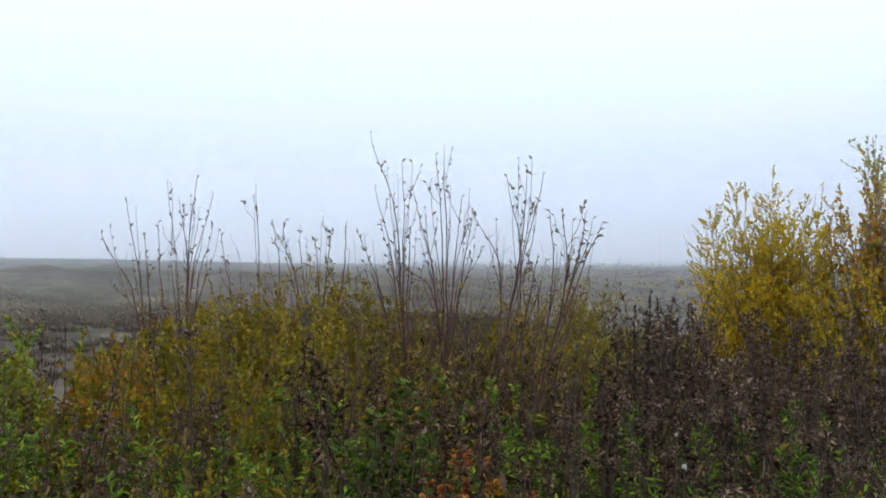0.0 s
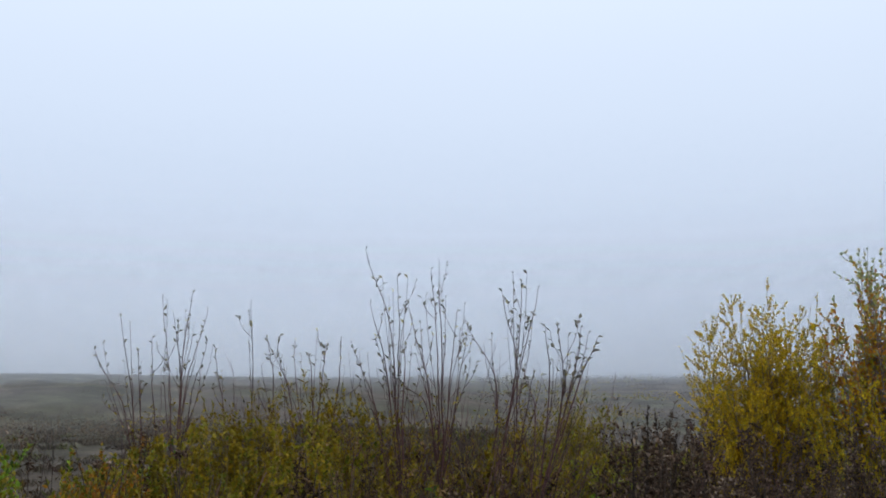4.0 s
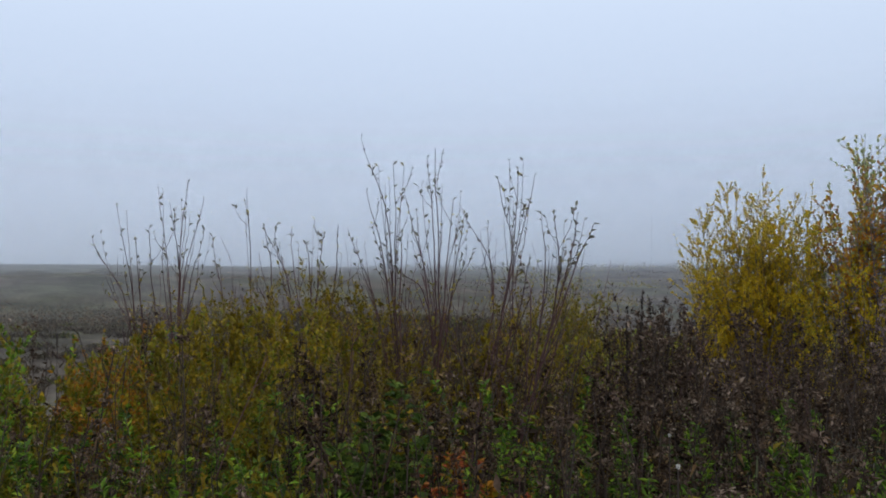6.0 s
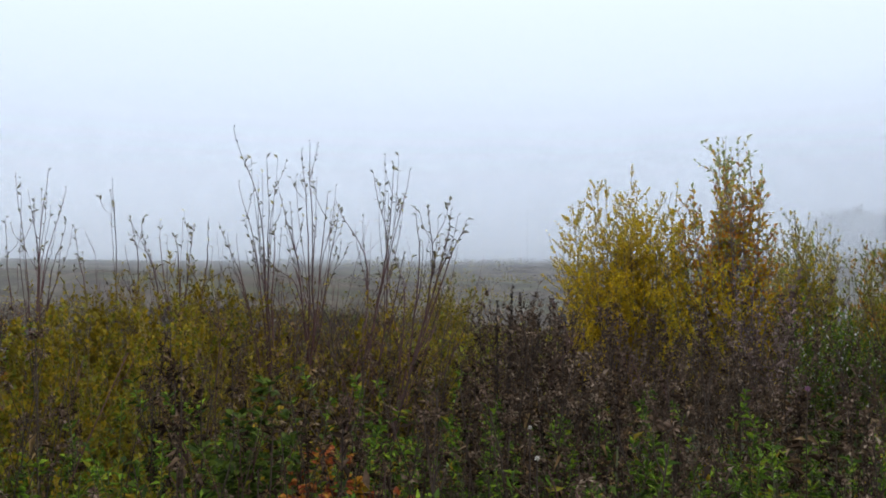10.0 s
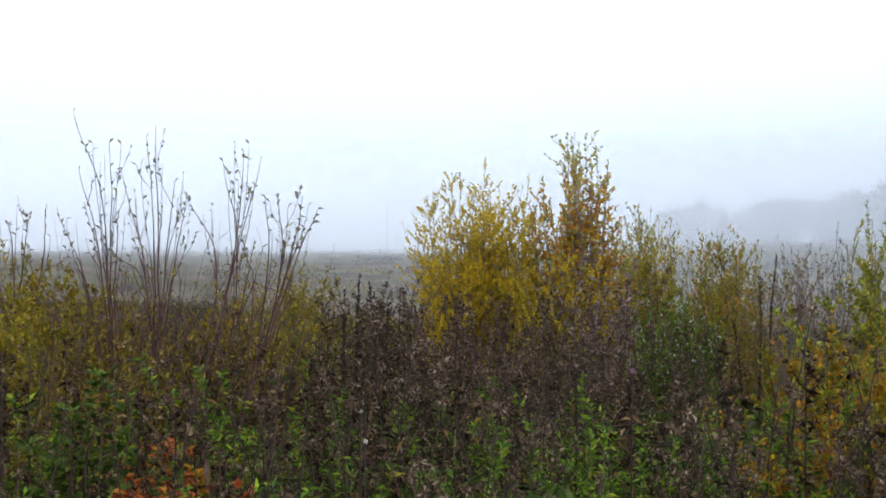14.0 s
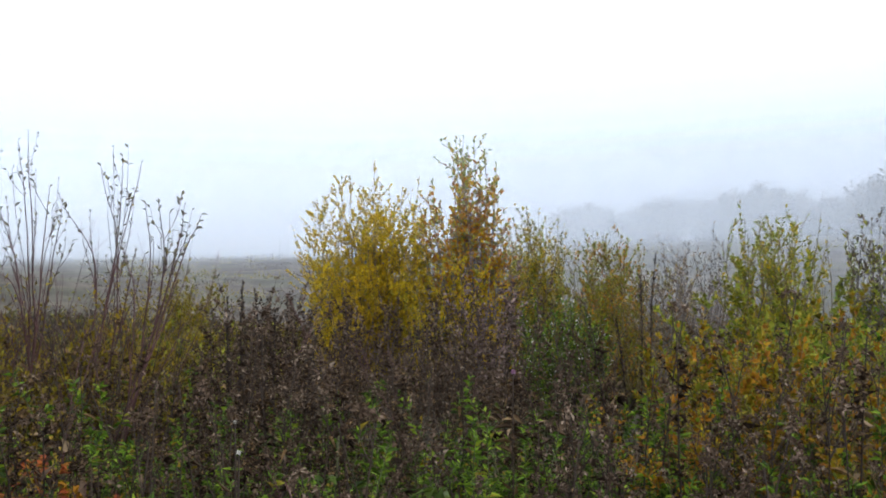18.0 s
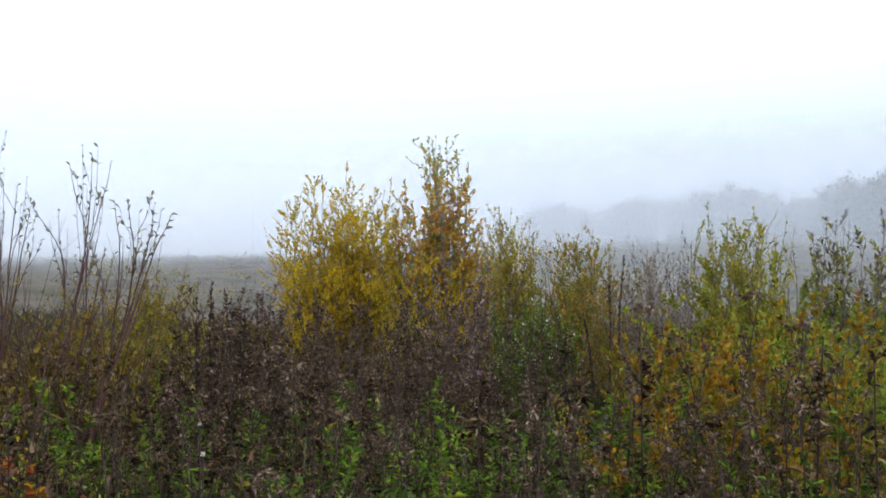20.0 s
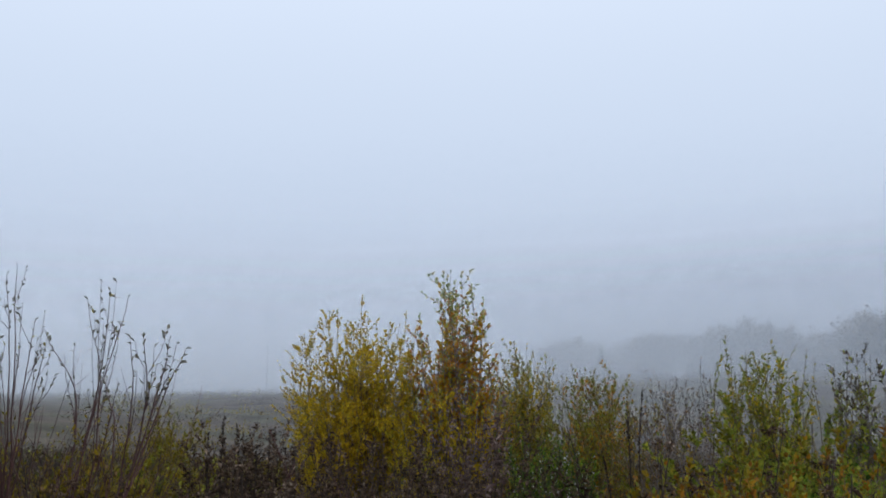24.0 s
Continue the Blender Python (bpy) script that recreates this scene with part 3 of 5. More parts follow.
def bare_willow(label, bearing, distance, limbs, seed, haze=4):
    """A nearly leafless willow. limbs: the fork of each stem, across and up in metres, and the tips of the shoots that rise from it."""
    g = np.random.default_rng(seed)
    holder = tagged(new("bare_willow"), label, "shrub", "bare willows")
    holder.location = spot(bearing, distance)
    holder.rotation_euler = (0, 0, -radians(bearing))
    for fork_x, fork_z, tips in limbs:
        y = g.normal(0, 0.13)
        root = np.array([g.normal(0, 0.04) + fork_x * 0.1, y * 0.3, -0.03])
        fork = np.array([fork_x, y, fork_z])
        ends = [np.array([x, y + g.normal(0, 0.07), z]) for x, z in tips]
        toward = unit(ends[0] - fork)
        bend = unit(toward * 0.5 + unit(fork - root) * 0.7)
        low = smooth_arc(root, fork, (fork_x * 0.35, 0, 1), bend, 13, 0.012, g)
        high = smooth_arc(fork, ends[0], bend, toward * [0.6, 0.6, 1], 8, 0.005, g)
        geo = Geo()
        line = np.concatenate([low, high[1:]])
        geo.tube(line, 0.0096 * g.uniform(0.8, 1.1), 0.0018, 5)
        stem = part("stem", geo, RED_BARK, holder)
        shoots = [high]
        for end in ends[1:]:
            start, way = on_line(line, [g.uniform(0.3, 0.58)])
            start, way = (start[0], way[0]) if start[0][2] < end[2] - 0.12 else (on_line(line, [0.3])[0][0], way[0])
            shoots.append(smooth_arc(start, end, way, unit(end - start) * [0.35, 0.35, 1], 9, 0.006, g))
        for shoot in list(shoots):
            for _ in range(g.integers(0, 3)):
                p, d = on_line(shoot, [g.uniform(0.0, 0.6)])
                way = around(d, g.uniform(0.35, 0.75), g)[0]
                p_end = p[0] + way * g.uniform(0.08, 0.26) + np.array([0, 0, 0.05])
                shoots.append(smooth_arc(p[0], p_end, way, (0.2 * way[0], 0.2 * way[1], 1), 5, 0.003, g))
        for k, shoot in enumerate(shoots):
            if k:
                twig = Geo()
                twig.tube(shoot, 0.004 if k < len(ends) else 0.0022, 0.0014, 4)
                part("twig", twig, RED_BARK, stem)
            n = int(g.integers(4, 8)) if k < len(ends) else int(g.integers(2, 5))
            at, way = on_line(shoot, np.concatenate([1 - g.uniform(0.03, 0.6, n), [1.0]]))
            way = around(way, g.uniform(0.35, 0.95, n + 1), g)
            for a, w in zip(at, way):
                lone_leaf(a, w, g.uniform(0.026, 0.05), OLIVE_LEAVES if g.uniform() < (0.6 if a[2] < 1.5 else 0.1) else TAN_LEAVES, stem, g)
    for k in range(haze):
        fork_x, fork_z, _ = limbs[g.integers(len(limbs))]
        geo = Geo()
        line = forked((g.normal(0, 0.05), g.normal(0, 0.05), -0.03), (fork_x * 1.2 + g.normal(0, 0.3), g.normal(0, 0.2), fork_z * g.uniform(0.75, 1.1)), wiggle=0.016, g=g)
        geo.tube(line, 0.0045, 0.0012, 4)
        for _ in range(6):
            p, d = on_line(line, [g.uniform(0.4, 0.95)])
            way = around(d, g.uniform(0.3, 0.8), g)[0]
            geo.tube(bent(p[0], p[0] + way * g.uniform(0.1, 0.3) + np.array([0, 0, 0.05]), steps=4, wiggle=0.006, g=g), 0.0022, 0.001, 3)
        part("side_shoot", geo, RED_BARK, holder)


bare_willow("tall reddish-brown willow shoots, almost leafless, above yellow undergrowth", -2.11, 7.35,
            [(-0.17, 1.41, ((-0.36, 1.89), (-0.29, 1.81), (-0.23, 1.78))), (-0.1, 1.71, ((-0.22, 2.17), (-0.17, 1.92), (-0.3, 1.61))), (-0.06, 1.94, ((-0.26, 2.58), (-0.13, 2.36), (-0.08, 2.22))), (-0.01, 1.78, ((-0.02, 2.37), (-0.05, 2.25), (0.06, 2.36), (0.04, 2.13))), (0.04, 1.62, ((0.04, 1.85), (0.09, 1.83)))], 11, haze=11)
bare_willow("tall reddish-brown willow shoots with a few dry leaves", -0.06, 7.35,
            [(-0.06, 1.62, ((-0.2, 2.15), (-0.11, 2.01), (-0.14, 1.78))), (0.02, 1.78, ((-0.03, 2.39), (-0.07, 2.21), (-0.1, 1.94))), (0.05, 1.88, ((0.03, 2.47), (0.08, 2.18))), (0.12, 1.69, ((0.16, 2.09), (0.22, 2.14), (0.18, 1.95))), (0.18, 1.62, ((0.24, 1.97), (0.26, 1.74))), (-0.06, 1.41, ((-0.25, 1.59), (-0.13, 1.55)))], 12, haze=12)
bare_willow("bare forked willow shoots with curled leaves at the tips", 1.9, 7.1,
            [(0.2, 1.55, ((-0.03, 2.04), (0.11, 1.85), (0.17, 1.92))), (0.35, 1.62, ((0.24, 2.23), (0.32, 2.35), (0.28, 2.0))), (0.35, 1.78, ((0.38, 2.29), (0.42, 2.36), (0.35, 2.09))), (0.38, 1.76, ((0.5, 2.25), (0.45, 2.05))), (0.42, 1.46, ((0.45, 1.67), (0.51, 1.62)))], 13, haze=8)
bare_willow("low bare willow with spreading reddish stems", 4.06, 6.32,
            [(0.26, 1.48, ((0.24, 1.93), (0.28, 1.72))), (0.34, 1.6, ((0.31, 1.94), (0.37, 1.87), (0.39, 1.76))), (0.41, 1.6, ((0.47, 1.94), (0.51, 1.9), (0.44, 1.76))), (0.46, 1.62, ((0.56, 1.87), (0.52, 1.72))), (0.17, 1.4, ((0.13, 1.62), (0.07, 1.56)))], 14, haze=8)
bare_willow("dark bare willow stems with leaf tufts against fog", -14.46, 8.78,
            [(-0.07, 1.51, ((-0.16, 2.28), (-0.12, 2.24), (-0.11, 1.79))), (0.0, 1.72, ((-0.07, 2.15), (0.03, 2.17), (-0.03, 1.96))), (0.02, 1.79, ((0.08, 2.33), (0.1, 2.05), (0.07, 2.12))), (0.06, 1.56, ((0.22, 2.2), (0.14, 1.89))), (0.1, 1.4, ((0.22, 1.93), (0.27, 1.86), (0.18, 1.68))), (-0.2, 1.37, ((-0.23, 1.93),))], 15, haze=5)
bare_willow("leaning thin willow with a few withered leaves", -16.14, 8.85,
            [(-0.17, 1.29, ((-0.44, 1.83), (-0.37, 1.87), (-0.34, 1.55))), (-0.11, 1.34, ((-0.23, 2.09), (-0.16, 2.05), (-0.19, 1.72))), (-0.06, 1.44, ((-0.09, 1.84), (-0.06, 1.72)))], 16, haze=5)
bare_willow("single thin dark willow shoots with a tufted tip", -10.31, 8.39,
            [(-0.02, 1.72, ((-0.05, 2.26), (-0.06, 2.06))), (0.15, 1.63, ((0.09, 1.94), (0.05, 1.72))), (-0.25, 1.38, ((-0.33, 1.86), (-0.27, 1.65)))], 17, haze=5)
bare_willow("short bare willow shoots with tan leaf tips over yellow leaves", -7.15, 7.86,
            [(-0.17, 1.54, ((-0.34, 1.91), (-0.24, 1.78))), (-0.12, 1.59, ((-0.14, 1.92), (-0.23, 1.77), (-0.08, 1.79))), (0.01, 1.61, ((-0.02, 1.79), (0.04, 1.9))), (0.09, 1.61, ((0.12, 1.87), (0.08, 1.79))), (0.22, 1.59, ((0.23, 1.91), (0.26, 1.69)))], 18, haze=5)

YT = [(-0.84, 1.95), (-0.63, 1.89), (-0.57, 2.27), (-0.47, 2.28), (-0.37, 2.42), (-0.31, 2.5), (-0.18, 2.55), (0.01, 2.38), (0.08, 2.45), (0.1, 2.58), (0.18, 2.5), (0.28, 2.42),
      (0.54, 2.37), (0.63, 2.31), (-0.08, 2.34), (0.4, 2.34), (0.72, 2.1), (0.8, 1.9)]
shrub("yellow_willow", "dense bushy willow in full golden-yellow autumn leaf", 18.2, 11.3, YT, OLIVE_BARK, YELLOW, seed=31, base=0.26, depth=0.4, fill=130, fill_low=0.4, twigs=19, twig=(0.1, 0.32), twig_angle=(0.45, 1.2),
      per_twig=24, size=(0.025, 0.043), slim=0.45, from_s=0.12, more=((FRESH, 0.08),), tip_leaves=8)
shrub("young_poplar", "slim young poplar with green top leaves and orange ones below", 24.5, 11.2,
      [(-0.19, 2.98), (-0.1, 2.97), (0.02, 2.92), (0.14, 2.8), (0.27, 2.62), (-0.44, 2.4), (-0.54, 2.28), (0.29, 2.24), (-0.14, 2.9), (-0.22, 2.74), (0.08, 2.7), (0.24, 2.46), (-0.6, 2.0), (0.4, 1.9), (-0.05, 2.82)], GREY_BARK, POPLAR, seed=32, base=0.1, depth=0.25,
      fill=56, fill_low=0.6, twigs=17, twig=(0.1, 0.28), twig_angle=(0.5, 1.25), per_twig=8, size=(0.04, 0.062), slim=0.6, from_s=0.2, more=((RUSSET, 0.56), (YELLOW, 0.2)), by_height=(2.48, 1.2), thick=0.013, tip_leaves=14)
shrub("small_willow", "small willow with sparse dull yellow leaves", 28.2, 12.4,
      [(-0.35, 1.97), (-0.2, 2.12), (-0.13, 2.19), (0.04, 2.15), (0.12, 2.08), (0.19, 2.0), (0.29, 2.07), (0.34, 1.82), (-0.06, 2.04)], OLIVE_BARK, OLIVE, seed=33, base=0.2, depth=0.3, fill=52, fill_low=0.55,
      twigs=13, per_twig=11, size=(0.032, 0.056), more=((YELLOW, 0.35), (FRESH, 0.35)), from_s=0.22)
shrub("small_willow", "low russet-yellow willow bush with upright twigs", 32.4, 11.0,
      [(-0.4, 1.67), (-0.24, 1.79), (-0.18, 1.76), (-0.08, 1.67), (0.01, 1.66), (0.14, 1.89), (0.19, 1.76), (0.29, 1.66), (0.38, 1.47)], OLIVE_BARK, OLIVE, seed=34, base=0.22, depth=0.3, fill=40, fill_low=0.5,
      twigs=13, per_twig=11, size=(0.032, 0.056), more=((RUSSET, 0.2), (FRESH, 0.4)), from_s=0.2)
shrub("small_willow", "yellow and lime willow scrub filling the gap beside a poplar", 22.4, 10.9,
      [(-0.5, 1.95), (-0.3, 2.2), (-0.1, 2.22), (0.1, 2.0), (0.3, 1.7), (0.5, 1.5)], OLIVE_BARK, OLIVE, seed=51, base=0.25, depth=0.3, fill=24, fill_low=0.45, twigs=14, per_twig=15,
      size=(0.03, 0.055), more=((YELLOW, 0.6), (FRESH, 0.15)), from_s=0.15)
shrub("small_willow", "russet and pale green willow scrub at a poplar's foot", 26.2, 11.6,
      [(-0.45, 1.6), (-0.25, 1.75), (0.0, 1.85), (0.2, 1.9), (0.4, 1.7)], OLIVE_BARK, OLIVE, seed=52, base=0.25, depth=0.3, fill=36, fill_low=0.45, twigs=14, per_twig=15,
      size=(0.024, 0.042), more=((RUSSET, 0.3), (FRESH, 0.35)), from_s=0.15)
shrub("small_willow", "pale yellow-green willow scrub in thin fog", 30.2, 11.8,
      [(-0.55, 1.5), (-0.35, 1.72), (-0.15, 1.8), (0.05, 1.74), (0.25, 1.8), (0.45, 1.66), (0.6, 1.4)], OLIVE_BARK, OLIVE, seed=53, base=0.3, depth=0.3, fill=44, fill_low=0.45, twigs=13, per_twig=11,
      size=(0.03, 0.052), more=((FRESH, 0.35), (GOLD, 0.25)), from_s=0.15)
shrub("small_willow", "brown and olive willow scrub beside a grey shrub", 34.6, 10.2,
      [(-0.5, 1.45), (-0.3, 1.6), (-0.1, 1.62), (0.1, 1.5), (0.3, 1.55), (0.5, 1.4)], OLIVE_BARK, OLIVE, seed=54, base=0.3, depth=0.3, fill=36, fill_low=0.45, twigs=12, per_twig=9,
      size=(0.026, 0.046), more=((TAN, 0.3), (RUSSET, 0.15)), from_s=0.2)
shrub("grey_shrub", "leafless grey-brown twiggy shrub in fog", 36.7, 9.0,
      [(-0.21, 1.7), (-0.16, 1.65), (-0.09, 1.67), (0.01, 1.7), (0.11, 1.7), (0.22, 1.87), (0.28, 1.7), (0.25, 1.65), (-0.32, 1.45), (-0.45, 1.4), (0.42, 1.5), (0.55, 1.4)], GREY_BARK, DEAD, seed=35, base=0.2, depth=0.25, fill=70, fill_low=0.5,
      twigs=9, per_twig=4, size=(0.02, 0.04), from_s=0.3, thick=0.007, more=((FLUFF, 0.4),))
shrub("yellow_green_willow", "willow bush with lime and yellow leaves", 41.6, 8.0,
      [(-0.37, 1.77), (-0.33, 1.81), (-0.27, 1.84), (-0.16, 1.86), (-0.11, 1.77), (-0.03, 1.75), (0.07, 1.77), (0.11, 1.85), (0.2, 1.9), (0.28, 1.88), (0.34, 1.81)], OLIVE_BARK, FRESH, seed=36, base=0.25,
      depth=0.3, fill=80, fill_low=0.5, twigs=14, twig=(0.09, 0.24), per_twig=12, size=(0.026, 0.046), from_s=0.15, more=((YELLOW, 0.1), (OLIVE, 0.2)))
shrub("small_willow", "willow shoots with dark dry leaves and green ones low down", 45.9, 7.5,
      [(-0.14, 1.77), (-0.08, 1.81), (-0.05, 1.79), (0.01, 1.81), (0.07, 1.82), (0.1, 1.81), (0.17, 1.67), (0.3, 1.8), (0.33, 1.82), (0.45, 1.8), (0.6, 1.85)], GREY_BARK, TAN, seed=37, base=0.2, depth=0.25,
      fill=64, fill_low=0.5, twigs=13, twig=(0.07, 0.18), per_twig=13, size=(0.026, 0.046), more=((FRESH, 0.45), (DEAD, 0.15)), from_s=0.2)
shrub("small_willow", "olive-leaved low willow bush behind the bare stems", 8.8, 9.0,
      [(-0.31, 1.44), (-0.21, 1.42), (-0.05, 1.44), (0.05, 1.37), (0.15, 1.34), (0.37, 1.24), (-0.1, 1.34), (-0.5, 1.36), (-0.65, 1.2)], OLIVE_BARK, OLIVE, seed=38, base=0.2, depth=0.3, fill=56, fill_low=0.5, twigs=14, per_twig=12,
      size=(0.026, 0.046), from_s=0.15, more=((LIME, 0.35), (GOLD, 0.2)))
for b, d, half, z, seed in ((-4.6, 7.9, 0.5, 1.42, 61), (-1.4, 7.8, 0.5, 1.38, 62), (1.6, 8.0, 0.55, 1.34, 63), (4.6, 7.7, 0.5, 1.36, 64), (-9.5, 8.2, 0.5, 1.45, 65), (-13.2, 8.4, 0.5, 1.3, 66)):
    shrub("willow_scrub", "low tangle of fine red-brown willow twigs with few olive leaves", b, d, [(half * x, z * (1 - 0.2 * x * x)) for x in (-1, -0.6, -0.25, 0.1, 0.45, 0.8, 1)], RED_BARK, OLIVE, seed=seed,
          base=0.25, depth=0.35, fill=20, fill_low=0.5, twigs=10, twig=(0.12, 0.34), per_twig=7, size=(0.024, 0.044), from_s=0.25, thick=0.0055, more=((TAN, 0.12), (GOLD, 0.3)), group="willow scrub")
for b, d, top, seed in ((-6.9, 7.7, 1.64, 71), (-9.6, 7.9, 1.5, 72), (-12.3, 8.0, 1.42, 73), (-4.4, 7.5, 1.45, 74)):
    shrub("willow_scrub", "upright willow scrub thick with small yellow-olive leaves", b, d, [(0.45 * x, top * (1 - 0.22 * x * x)) for x in (-1, -0.6, -0.2, 0.15, 0.5, 0.9)], OLIVE_BARK, OLIVE, seed=seed,
          base=0.2, depth=0.3, fill=26, fill_low=0.55, twigs=12, twig=(0.08, 0.2), per_twig=10, size=(0.024, 0.044), from_s=0.3, thick=0.006, more=((GOLD, 0.4), (LIME, 0.15)), group="willow scrub")
LOW = dict(base=0.3, depth=0.35, twigs=11, twig=(0.07, 0.2), per_twig=19, size=(0.02, 0.036), slim=0.6, from_s=0.2, thick=0.006, out=0.7, group="low leafy bushes")
shrub("leafy_bush", "low bush with small yellow-green leaves on dark twigs", -10.5, 5.6,
      [(-0.51, 1.22), (-0.42, 1.25), (-0.3, 1.27), (-0.19, 1.31), (-0.07, 1.31), (0.02, 1.25), (0.17, 1.31), (0.29, 1.28), (0.48, 1.31), (0.6, 1.31), (0.11, 1.19), (0.36, 1.19)], OLIVE_BARK, LIME, seed=41,
      fill=34, fill_low=0.45, more=((GOLD, 0.35),), **LOW)
shrub("leafy_bush", "bush with orange and yellow leaves at the top", -18.4, 6.2,
      [(-0.01, 1.12), (0.08, 1.13), (0.18, 1.17), (0.26, 1.18), (-0.08, 1.1), (-0.16, 1.03), (0.05, 1.02), (0.27, 1.08)], OLIVE_BARK, ORANGE, seed=42, fill=24, fill_low=0.5, more=((LIME, 0.4),), **LOW)
shrub("leafy_bush", "low bush with orange-yellow leaves among dark burs", 40.5, 4.2,
      [(-0.51, 1.24), (-0.41, 1.22), (-0.3, 1.25), (-0.16, 1.27), (-0.06, 1.29), (0.05, 1.36), (0.17, 1.38), (0.27, 1.36), (0.37, 1.36), (0.47, 1.34), (0.49, 1.28)], OLIVE_BARK, ORANGE, seed=43,
      fill=34, fill_low=0.45, more=((GOLD, 0.35), (LIME, 0.25)), **LOW)
shrub("leafy_bush", "low bush with yellow and fresh green leaves", 48.0, 4.6,
      [(-0.4, 1.3), (-0.25, 1.25), (-0.1, 1.3), (0.05, 1.32), (0.2, 1.35), (0.35, 1.3), (0.5, 1.3)], OLIVE_BARK, FRESH, seed=44, fill=30, fill_low=0.45, more=((ORANGE, 0.25), (GREEN, 0.3)), **LOW)
shrub("leafy_bush", "low bush with yellow-green leaves at the meadow edge", -24.5, 5.2,
      [(-0.4, 1.1), (-0.2, 1.05), (0.0, 1.1), (0.15, 1.05), (0.3, 1.0)], OLIVE_BARK, LIME, seed=45, fill=22, fill_low=0.45, more=((GREEN, 0.3), (ORANGE, 0.15)), **LOW)
shrub("leafy_bush", "yellowing bush beneath the bare willow shoots", -4.5, 6.6,
      [(-0.5, 1.35), (-0.3, 1.3), (-0.1, 1.2), (0.1, 1.15), (0.3, 1.1), (0.5, 1.1)], OLIVE_BARK, OLIVE, seed=46, fill=26, fill_low=0.5, more=((DEAD, 0.35), (GOLD, 0.15)), **LOW)
shrub("aster_bush", "dark green aster bush with white seed heads", 29.4, 8.5,
      [(-0.34, 1.07), (-0.19, 1.14), (-0.04, 1.12), (0.1, 1.14), (0.25, 1.07), (0.32, 0.97)], GREEN_STEM, GREEN, seed=47, base=0.2, depth=0.25, fill=60, fill_low=0.6, twigs=13, per_twig=15, size=(0.022, 0.04),
      slim=0.4, from_s=0.3, more=((WHITE, 0.05), (DEEP, 0.4)))


def leafy(bearing, distance, half, height, leaf, more, label, count=26, seed=0):
    """A low leafy bush of that half-width and height."""
    g = np.random.default_rng(900 + seed)
    tips = [(half * x, height * g.uniform(0.82, 1.0) * (1 - 0.18 * x * x)) for x in np.linspace(-1, 1, 7)]
    count = 28 if bearing > 30 else count
    shrub("leafy_bush", label, bearing, distance, tips, OLIVE_BARK, leaf, seed=950 + seed, fill=count, fill_low=0.58, more=more, **{**LOW, "size": (0.0044 * distance - 0.003, 0.0072 * distance + 0.001)})


